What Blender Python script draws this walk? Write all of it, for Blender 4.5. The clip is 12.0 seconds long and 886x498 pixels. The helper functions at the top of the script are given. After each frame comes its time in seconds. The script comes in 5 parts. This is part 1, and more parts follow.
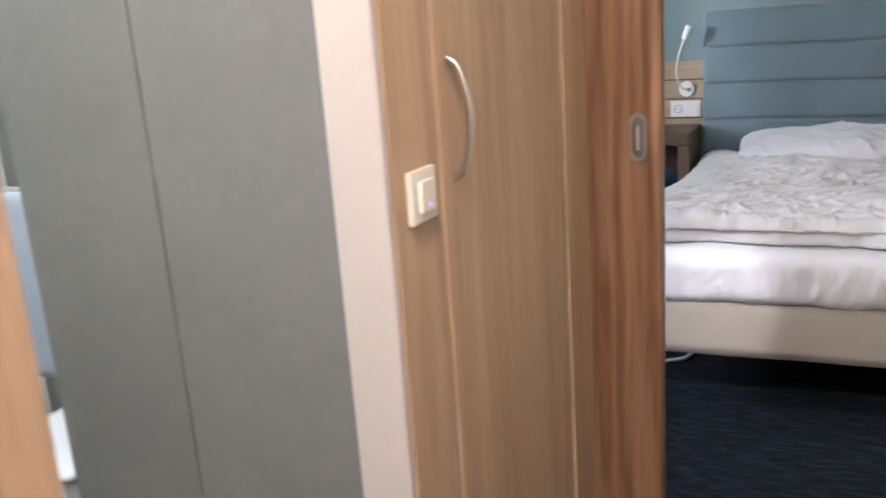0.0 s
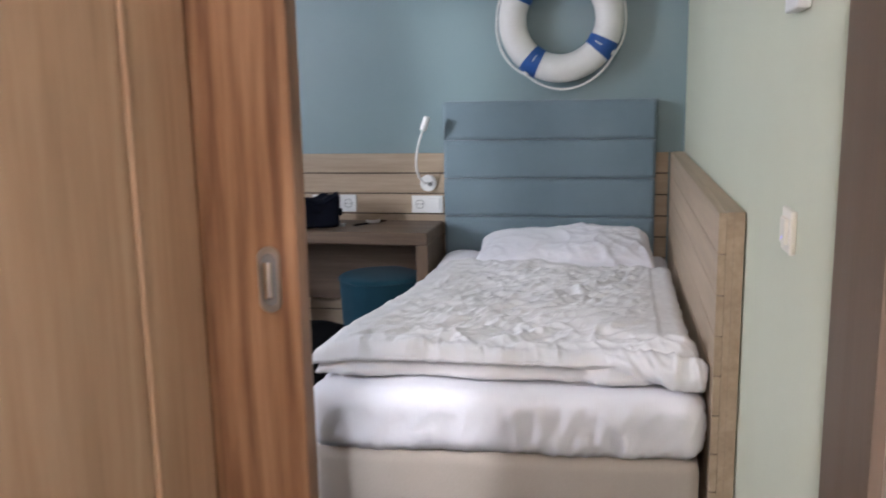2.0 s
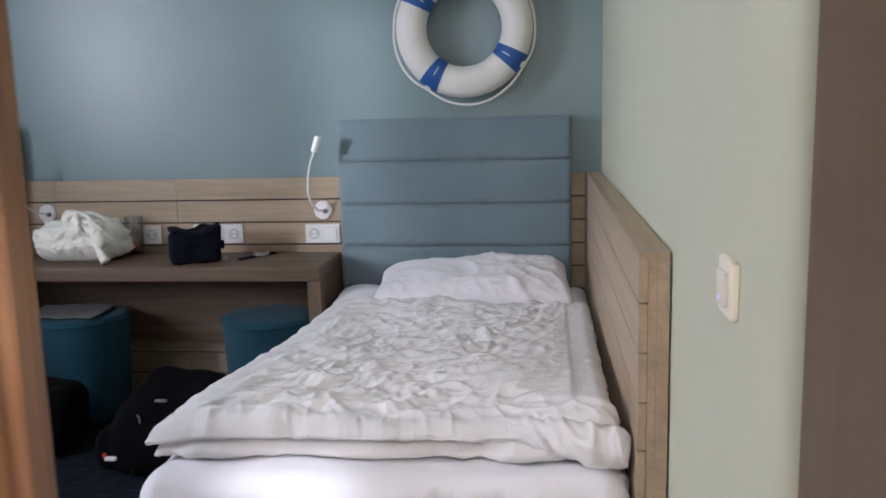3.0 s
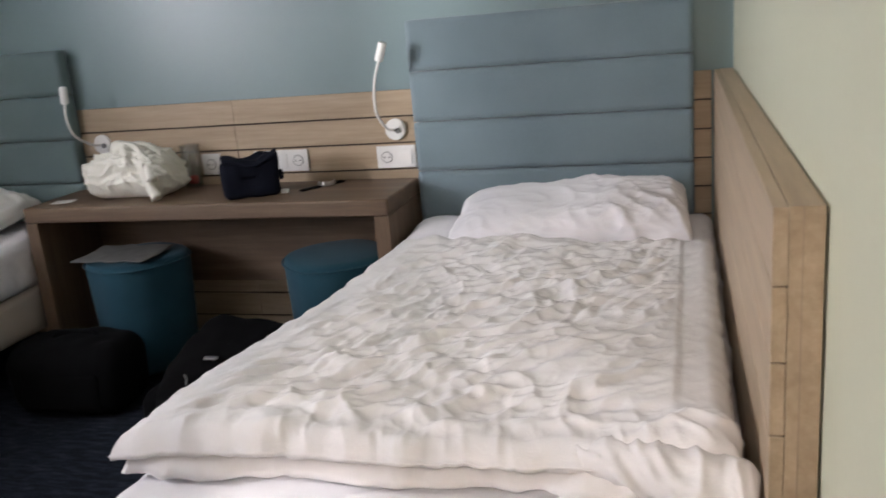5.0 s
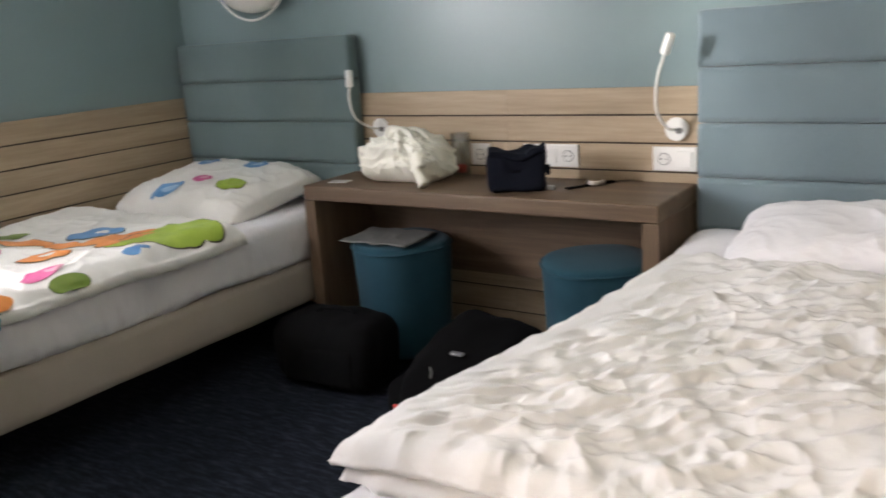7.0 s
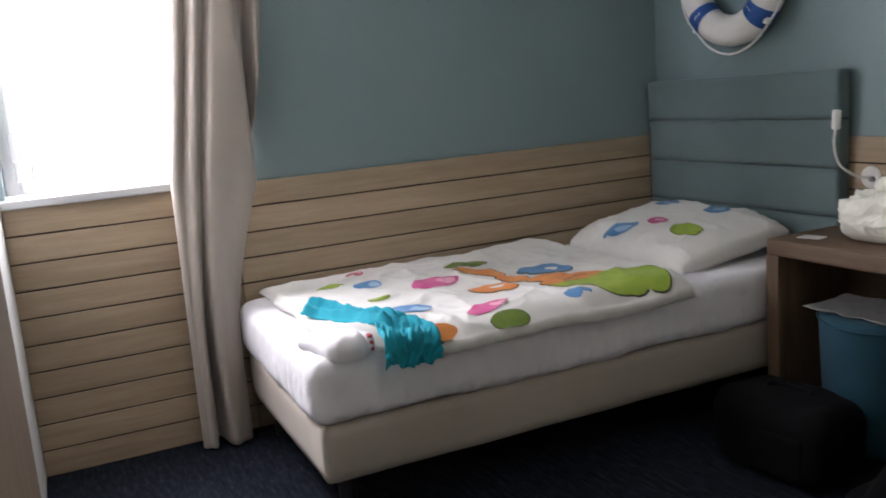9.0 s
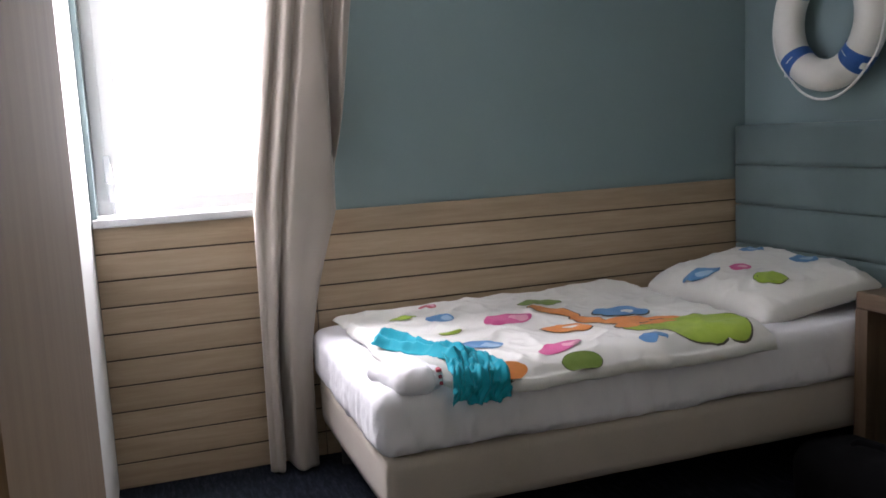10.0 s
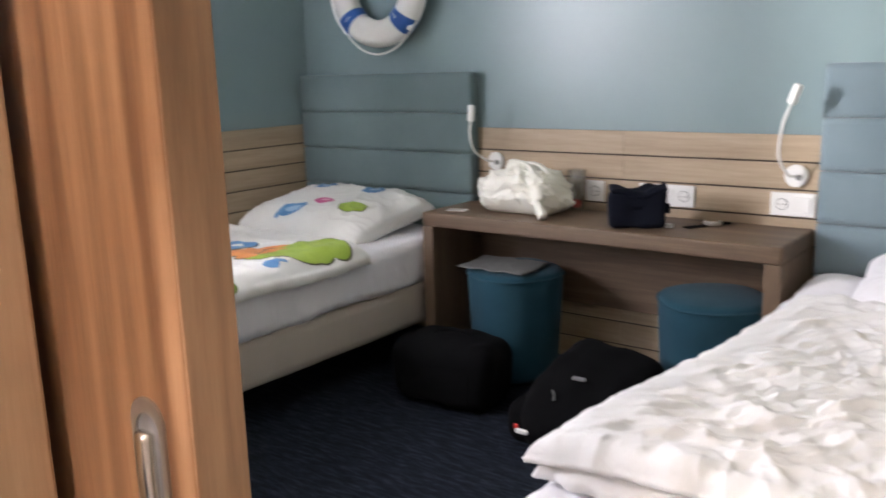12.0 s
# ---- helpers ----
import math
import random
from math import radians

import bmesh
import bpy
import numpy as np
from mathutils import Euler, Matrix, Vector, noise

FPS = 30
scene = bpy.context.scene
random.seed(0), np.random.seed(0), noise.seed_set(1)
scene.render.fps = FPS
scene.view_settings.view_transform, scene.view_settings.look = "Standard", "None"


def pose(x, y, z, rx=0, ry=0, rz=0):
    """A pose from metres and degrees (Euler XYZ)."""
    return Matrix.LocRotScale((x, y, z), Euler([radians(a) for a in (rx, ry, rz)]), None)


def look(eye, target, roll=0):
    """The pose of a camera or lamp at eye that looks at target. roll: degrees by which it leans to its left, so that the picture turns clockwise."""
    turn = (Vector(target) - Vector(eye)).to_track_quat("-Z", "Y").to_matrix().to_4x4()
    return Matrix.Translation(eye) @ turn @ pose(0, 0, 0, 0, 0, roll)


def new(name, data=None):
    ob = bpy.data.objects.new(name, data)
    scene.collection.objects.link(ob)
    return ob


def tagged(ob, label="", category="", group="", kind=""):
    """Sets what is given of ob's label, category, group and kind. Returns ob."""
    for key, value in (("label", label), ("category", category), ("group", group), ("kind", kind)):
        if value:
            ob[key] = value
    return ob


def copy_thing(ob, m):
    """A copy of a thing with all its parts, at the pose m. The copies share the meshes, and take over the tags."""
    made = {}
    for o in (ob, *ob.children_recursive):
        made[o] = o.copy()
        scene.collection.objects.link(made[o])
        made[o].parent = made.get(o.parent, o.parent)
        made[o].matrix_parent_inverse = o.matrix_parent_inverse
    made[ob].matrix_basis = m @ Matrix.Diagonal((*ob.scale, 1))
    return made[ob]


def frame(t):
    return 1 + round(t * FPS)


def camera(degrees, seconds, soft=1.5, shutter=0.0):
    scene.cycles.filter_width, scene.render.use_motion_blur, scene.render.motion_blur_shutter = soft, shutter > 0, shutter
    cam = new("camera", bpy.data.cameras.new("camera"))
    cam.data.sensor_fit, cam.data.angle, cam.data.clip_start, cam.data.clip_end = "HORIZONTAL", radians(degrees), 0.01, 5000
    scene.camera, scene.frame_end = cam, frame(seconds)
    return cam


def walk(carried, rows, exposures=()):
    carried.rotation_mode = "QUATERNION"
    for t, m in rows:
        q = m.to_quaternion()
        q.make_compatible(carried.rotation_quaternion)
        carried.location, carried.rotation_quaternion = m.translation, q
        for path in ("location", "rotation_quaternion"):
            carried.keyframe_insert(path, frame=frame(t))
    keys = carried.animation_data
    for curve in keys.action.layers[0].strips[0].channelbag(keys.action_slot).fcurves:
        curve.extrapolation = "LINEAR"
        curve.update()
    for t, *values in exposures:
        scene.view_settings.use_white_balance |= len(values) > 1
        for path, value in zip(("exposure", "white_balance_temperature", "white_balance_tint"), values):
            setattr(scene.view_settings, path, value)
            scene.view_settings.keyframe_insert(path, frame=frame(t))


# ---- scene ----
cam = camera(54.7, 12.0, soft=1.7, shutter=0.4)
PATH = [
    (0, (-0.39, -4.549, 1.23), (-1.24, -2.81, 0.724), -4.1),
    (0.5, (-0.345, -4.405, 1.232), (-1.081, -2.612, 0.74), -3.1),
    (1, (-0.278, -4.26, 1.247), (-0.946, -2.427, 0.806), -1.4),
    (1.5, (-0.252, -4.164, 1.239), (-0.796, -2.284, 0.827), -1.3),
    (2, (-0.277, -3.964, 1.249), (-0.676, -2.037, 0.889), -1.1),
    (2.5, (-0.281, -3.763, 1.251), (-0.522, -1.803, 0.934), -1.4),
    (2.7, (-0.262, -3.679, 1.248), (-0.487, -1.717, 0.928), -1.4),
    (4.3, (-0.157, -3.075, 1.22), (-0.534, -1.153, 0.818), -2.9),
    (4.5, (-0.157, -3.037, 1.227), (-0.548, -1.126, 0.787), -3.5),
    (5, (-0.15, -2.977, 1.213), (-0.693, -1.126, 0.688), -5.0),
    (5.5, (-0.143, -2.94, 1.219), (-0.835, -1.141, 0.686), -5.5),
    (6, (-0.148, -2.931, 1.205), (-0.889, -1.149, 0.68), -4.7),
    (6.5, (-0.169, -2.907, 1.171), (-1.037, -1.179, 0.66), -4.3),
    (7, (-0.19, -2.801, 1.214), (-1.299, -1.215, 0.711), -4.2),
    (7.5, (-0.229, -2.747, 1.192), (-1.583, -1.355, 0.717), -4.5),
    (7.7, (-0.251, -2.729, 1.203), (-1.706, -1.437, 0.738), -4.9),
    (9.5, (-0.324, -2.591, 1.241), (-2.171, -1.891, 0.931), -3.8),
    (10, (-0.325, -2.594, 1.243), (-2.198, -1.946, 0.973), -2.9),
    (10.5, (-0.311, -2.623, 1.236), (-2.14, -1.859, 0.966), -2.5),
    (11, (-0.311, -2.692, 1.229), (-2.02, -1.698, 0.926), -1.4),
    (11.5, (-0.312, -2.892, 1.244), (-1.794, -1.602, 0.870), -2.1),
    (12, (-0.316, -3.075, 1.229), (-1.522, -1.535, 0.814), -1.7),
]
EXPOSURES = [(0, 0.30, 5900, 11), (0.5, 0.34, 5950, 13), (1.5, 0.30, 5850, 11), (2.7, 0.17, 5850, 12), (4.3, 0.28, 6050, 10), (5, 0.35, 6450, 12),
             (6, 0.42, 6400, 9), (6.6, 0.48, 6500, 9), (7.5, 0.92, 6900, 11), (9.3, 0.12, 6400, 13), (10.5, 0.08, 6400, 14), (11.0, 0.27, 6450, 15), (11.4, 0.7, 6500, 17), (12, 0.9, 6400, 13)]
walk(cam, [(t, look(eye, target, roll)) for t, eye, target, roll in PATH], EXPOSURES)

# ---- world, sun, window light ----
world = bpy.data.worlds.new("sky")
scene.world = world
world.use_nodes = True
wn = world.node_tree
bg = wn.nodes["Background"]
sky = wn.nodes.new("ShaderNodeTexSky")
sky.sky_type = "NISHITA"
sky.sun_disc = False
SUN_ELEV, SUN_TURN = 7.0, 43.0            # degrees above the horizon, and from the x axis towards y
sky.sun_elevation = radians(SUN_ELEV)
sky.sun_rotation = radians(270 - SUN_TURN)
wn.links.new(sky.outputs["Color"], bg.inputs["Color"])
bg.inputs["Strength"].default_value = 0.12

sun_data = bpy.data.lights.new("sun", "SUN")
sun_data.energy = 1.9
sun_data.angle = radians(5.0)
sun_data.color = (1.0, 0.97, 0.93)
sun = new("sun", sun_data)
sd = Vector((math.cos(radians(SUN_TURN)), math.sin(radians(SUN_TURN)), -math.tan(radians(SUN_ELEV))))
sun.rotation_mode = "QUATERNION"
sun.rotation_quaternion = sd.to_track_quat("-Z", "Y")
sun.location = (-8, -4, 4)

WIN_Y0, WIN_Y1, WIN_Z0, WIN_Z1 = -2.755, -2.0, 1.0, 2.2
wl = bpy.data.lights.new("window_daylight", "AREA")
wl.shape = "RECTANGLE"
wl.size, wl.size_y = 0.26, WIN_Z1 - WIN_Z0 - 0.05        # the strip of sky beside the curtain
wl.energy = 43
wl.color = (0.96, 0.925, 1.0)
wlo = new("window_daylight", wl)
wlo.matrix_world = look((-3.68, -2.58, (WIN_Z0 + WIN_Z1) / 2), (-0.4, -1.0, 1.3))

SPOT = Vector((-0.36, -4.20, 2.425))      # added, unseen spotlight that makes the patch of light on the bed's foot
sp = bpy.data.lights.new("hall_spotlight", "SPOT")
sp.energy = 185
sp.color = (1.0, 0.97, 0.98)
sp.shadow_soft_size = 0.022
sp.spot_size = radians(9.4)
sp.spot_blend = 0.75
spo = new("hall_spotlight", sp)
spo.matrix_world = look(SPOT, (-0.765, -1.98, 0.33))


# ---- materials ----
def nodes_of(name):
    m = bpy.data.materials.new(name)
    m.use_nodes = True
    nt = m.node_tree
    return m, nt, nt.nodes["Principled BSDF"]


def add(nt, kind, **values):
    n = nt.nodes.new(kind)
    for key, value in values.items():
        n.inputs[key.replace("_", " ")].default_value = value
    return n


def ramp(nt, fac, stops):
    r = nt.nodes.new("ShaderNodeValToRGB")
    while len(r.color_ramp.elements) < len(stops):
        r.color_ramp.elements.new(0.5)
    for e, (p, c) in zip(r.color_ramp.elements, stops):
        e.position, e.color = p, (*c, 1)
    nt.links.new(fac, r.inputs["Fac"])
    return r.outputs["Color"]


def surface(name, dark, light, rough=0.6, scale=3.0, grain=80.0, bump=0.1, dist=0.002, metal=0.0, stretch=(1, 1, 1), piece=0.0, sheen=0.0, spec=0.5):
    """A plain surface: broad mottling between two colours, and fine relief."""
    m, nt, b = nodes_of(name)
    tc = nt.nodes.new("ShaderNodeTexCoord")
    mp = nt.nodes.new("ShaderNodeMapping")
    mp.inputs["Scale"].default_value = stretch
    nt.links.new(tc.outputs["Object"], mp.inputs["Vector"])
    n1 = add(nt, "ShaderNodeTexNoise", Scale=scale, Detail=6.0, Roughness=0.6)
    n2 = add(nt, "ShaderNodeTexNoise", Scale=grain, Detail=4.0, Roughness=0.65)
    for n in (n1, n2):
        nt.links.new(mp.outputs["Vector"], n.inputs["Vector"])
    mx = nt.nodes.new("ShaderNodeMath")
    mx.operation = "MULTIPLY_ADD"
    mx.inputs[1].default_value = 0.35
    nt.links.new(n2.outputs["Fac"], mx.inputs[0])
    sc = nt.nodes.new("ShaderNodeMath")
    sc.operation = "MULTIPLY"
    sc.inputs[1].default_value = 0.65
    nt.links.new(n1.outputs["Fac"], sc.inputs[0])
    nt.links.new(sc.outputs[0], mx.inputs[2])
    col = ramp(nt, mx.outputs[0], [(0.3, dark), (0.7, light)])
    if piece:
        oi = nt.nodes.new("ShaderNodeObjectInfo")
        hs = nt.nodes.new("ShaderNodeHueSaturation")
        mr = nt.nodes.new("ShaderNodeMapRange")
        mr.inputs["To Min"].default_value, mr.inputs["To Max"].default_value = 1 - piece, 1 + piece
        nt.links.new(oi.outputs["Random"], mr.inputs["Value"])
        nt.links.new(mr.outputs["Result"], hs.inputs["Value"])
        nt.links.new(col, hs.inputs["Color"])
        col = hs.outputs["Color"]
    nt.links.new(col, b.inputs["Base Color"])
    b.inputs["Roughness"].default_value = rough
    b.inputs["Metallic"].default_value = metal
    b.inputs["Specular IOR Level"].default_value = spec
    if sheen:
        b.inputs["Sheen Weight"].default_value = sheen
    b.inputs["Specular IOR Level"].default_value = spec
    bp = add(nt, "ShaderNodeBump", Strength=bump, Distance=dist)
    nt.links.new(n2.outputs["Fac"], bp.inputs["Height"])
    nt.links.new(bp.outputs["Normal"], b.inputs["Normal"])
    return m


def wood(name, dark, mid, light, axis="x", size=1.0, rough=0.5, contrast=0.5, piece=0.06, figure=0.0):
    """Grained wood; the grain runs along the given axis."""
    m, nt, b = nodes_of(name)
    tc = nt.nodes.new("ShaderNodeTexCoord")
    oi = nt.nodes.new("ShaderNodeObjectInfo")
    shift = nt.nodes.new("ShaderNodeVectorMath")
    shift.operation = "MULTIPLY_ADD"
    shift.inputs[1].default_value = (7.0, 5.0, 9.0)
    nt.links.new(oi.outputs["Random"], shift.inputs[0])
    nt.links.new(tc.outputs["Object"], shift.inputs[2])
    st = {"x": (0.06, 1, 1), "y": (1, 0.06, 1), "z": (1, 1, 0.06)}[axis]
    mp = nt.nodes.new("ShaderNodeMapping")
    mp.inputs["Scale"].default_value = [s * size for s in st]
    nt.links.new(shift.outputs["Vector"], mp.inputs["Vector"])
    broad = add(nt, "ShaderNodeTexNoise", Scale=9.0, Detail=3.0, Roughness=0.5, Distortion=1.4)
    fine = add(nt, "ShaderNodeTexNoise", Scale=70.0, Detail=6.0, Roughness=0.7)
    pores = add(nt, "ShaderNodeTexNoise", Scale=260.0, Detail=2.0)
    for n in (broad, fine, pores):
        nt.links.new(mp.outputs["Vector"], n.inputs["Vector"])
    mix = nt.nodes.new("ShaderNodeMix")
    mix.inputs["Factor"].default_value = contrast
    nt.links.new(broad.outputs["Fac"], mix.inputs["A"])
    nt.links.new(fine.outputs["Fac"], mix.inputs["B"])
    if figure:                                          # wavy growth rings
        rings = add(nt, "ShaderNodeTexWave", Scale=3.4, Distortion=14.0, Detail=3.0, Detail_Scale=1.5, Detail_Roughness=0.55)
        rings.bands_direction = "X"
        nt.links.new(mp.outputs["Vector"], rings.inputs["Vector"])
        both = nt.nodes.new("ShaderNodeMix")
        both.inputs["Factor"].default_value = figure
        nt.links.new(broad.outputs["Fac"], both.inputs["A"])
        nt.links.new(rings.outputs["Fac"], both.inputs["B"])
        nt.links.new(both.outputs["Result"], mix.inputs["A"])
    col = ramp(nt, mix.outputs["Result"], [(0.33, dark), (0.5, mid), (0.66, light)])
    hs = nt.nodes.new("ShaderNodeHueSaturation")
    mr = nt.nodes.new("ShaderNodeMapRange")
    mr.inputs["To Min"].default_value, mr.inputs["To Max"].default_value = 1 - piece, 1 + piece
    nt.links.new(oi.outputs["Random"], mr.inputs["Value"])
    nt.links.new(mr.outputs["Result"], hs.inputs["Value"])
    nt.links.new(col, hs.inputs["Color"])
    nt.links.new(hs.outputs["Color"], b.inputs["Base Color"])
    rr = nt.nodes.new("ShaderNodeMapRange")
    rr.inputs["To Min"].default_value, rr.inputs["To Max"].default_value = rough - 0.08, rough + 0.12
    nt.links.new(fine.outputs["Fac"], rr.inputs["Value"])
    nt.links.new(rr.outputs["Result"], b.inputs["Roughness"])
    bp = add(nt, "ShaderNodeBump", Strength=0.18, Distance=0.001)
    nt.links.new(pores.outputs["Fac"], bp.inputs["Height"])
    nt.links.new(bp.outputs["Normal"], b.inputs["Normal"])
    return m


def weave(name, dark, light, rough=0.9, threads=700.0, mottle=4.0, bump=0.25, sheen=0.12, spec=0.4, crumple=0.0):
    """Woven cloth: two crossing sets of threads under a slow mottle."""
    m, nt, b = nodes_of(name)
    tc = nt.nodes.new("ShaderNodeTexCoord")
    n1 = add(nt, "ShaderNodeTexNoise", Scale=mottle, Detail=5.0)
    n2 = add(nt, "ShaderNodeTexNoise", Scale=threads, Detail=2.0)
    for n in (n1, n2):
        nt.links.new(tc.outputs["Object"], n.inputs["Vector"])
    mix = nt.nodes.new("ShaderNodeMix")
    mix.inputs["Factor"].default_value = 0.45
    nt.links.new(n1.outputs["Fac"], mix.inputs["A"])
    nt.links.new(n2.outputs["Fac"], mix.inputs["B"])
    nt.links.new(ramp(nt, mix.outputs["Result"], [(0.35, dark), (0.65, light)]), b.inputs["Base Color"])
    b.inputs["Roughness"].default_value = rough
    b.inputs["Sheen Weight"].default_value = sheen
    b.inputs["Specular IOR Level"].default_value = spec
    bp = add(nt, "ShaderNodeBump", Strength=bump, Distance=0.001)
    nt.links.new(n2.outputs["Fac"], bp.inputs["Height"])
    if crumple:                                         # small creases in washed cotton
        n3_ = add(nt, "ShaderNodeTexNoise", Scale=26.0, Detail=3.0, Roughness=0.55, Distortion=1.6)
        nt.links.new(tc.outputs["Object"], n3_.inputs["Vector"])
        b2_ = add(nt, "ShaderNodeBump", Strength=crumple, Distance=0.012)
        nt.links.new(n3_.outputs["Fac"], b2_.inputs["Height"])
        nt.links.new(b2_.outputs["Normal"], bp.inputs["Normal"])
    nt.links.new(bp.outputs["Normal"], b.inputs["Normal"])
    return m


def carpet_material():
    m, nt, b = nodes_of("carpet_loop")
    tc = nt.nodes.new("ShaderNodeTexCoord")
    mp = nt.nodes.new("ShaderNodeMapping")
    mp.inputs["Scale"].default_value = (1, 4.5, 1)
    mp.inputs["Rotation"].default_value = (0, 0, radians(8))
    nt.links.new(tc.outputs["Object"], mp.inputs["Vector"])
    streak = add(nt, "ShaderNodeTexNoise", Scale=13.0, Detail=7.0, Roughness=0.75)
    tuft = add(nt, "ShaderNodeTexNoise", Scale=420.0, Detail=2.0)
    nt.links.new(mp.outputs["Vector"], streak.inputs["Vector"])
    nt.links.new(tc.outputs["Object"], tuft.inputs["Vector"])
    mix = nt.nodes.new("ShaderNodeMix")
    mix.inputs["Factor"].default_value = 0.3
    nt.links.new(streak.outputs["Fac"], mix.inputs["A"])
    nt.links.new(tuft.outputs["Fac"], mix.inputs["B"])
    nt.links.new(ramp(nt, mix.outputs["Result"], [(0.36, (0.002, 0.003, 0.006)), (0.5, (0.008, 0.011, 0.018)), (0.64, (0.034, 0.042, 0.060))]), b.inputs["Base Color"])
    b.inputs["Roughness"].default_value = 0.95
    b.inputs["Specular IOR Level"].default_value = 0.15
    bp = add(nt, "ShaderNodeBump", Strength=0.6, Distance=0.004)
    nt.links.new(tuft.outputs["Fac"], bp.inputs["Height"])
    nt.links.new(bp.outputs["Normal"], b.inputs["Normal"])
    return m


def glass_material(name, tint=(1, 1, 1), rough=0.0):
    m, nt, b = nodes_of(name)
    b.inputs["Base Color"].default_value = (*tint, 1)
    b.inputs["Transmission Weight"].default_value = 1.0
    b.inputs["Roughness"].default_value = rough
    b.inputs["IOR"].default_value = 1.45
    return m


def thin_glass(name):
    """Clear thin-walled glass: lets light straight through, with a glossy skin."""
    m = bpy.data.materials.new(name)
    m.use_nodes = True
    nt = m.node_tree
    nt.nodes.remove(nt.nodes["Principled BSDF"])
    clear = add(nt, "ShaderNodeBsdfTransparent", Color=(0.90, 0.91, 0.90, 1))
    shine = add(nt, "ShaderNodeBsdfGlossy", Roughness=0.04)
    mixer = nt.nodes.new("ShaderNodeMixShader")
    mixer.inputs["Fac"].default_value = 0.16
    nt.links.new(clear.outputs["BSDF"], mixer.inputs[1])
    nt.links.new(shine.outputs["BSDF"], mixer.inputs[2])
    nt.links.new(mixer.outputs["Shader"], nt.nodes["Material Output"].inputs["Surface"])
    return m


def glow(name, colour, strength):
    m, nt, b = nodes_of(name)
    b.inputs["Base Color"].default_value = (*colour, 1)
    b.inputs["Emission Color"].default_value = (*colour, 1)
    b.inputs["Emission Strength"].default_value = strength
    return m


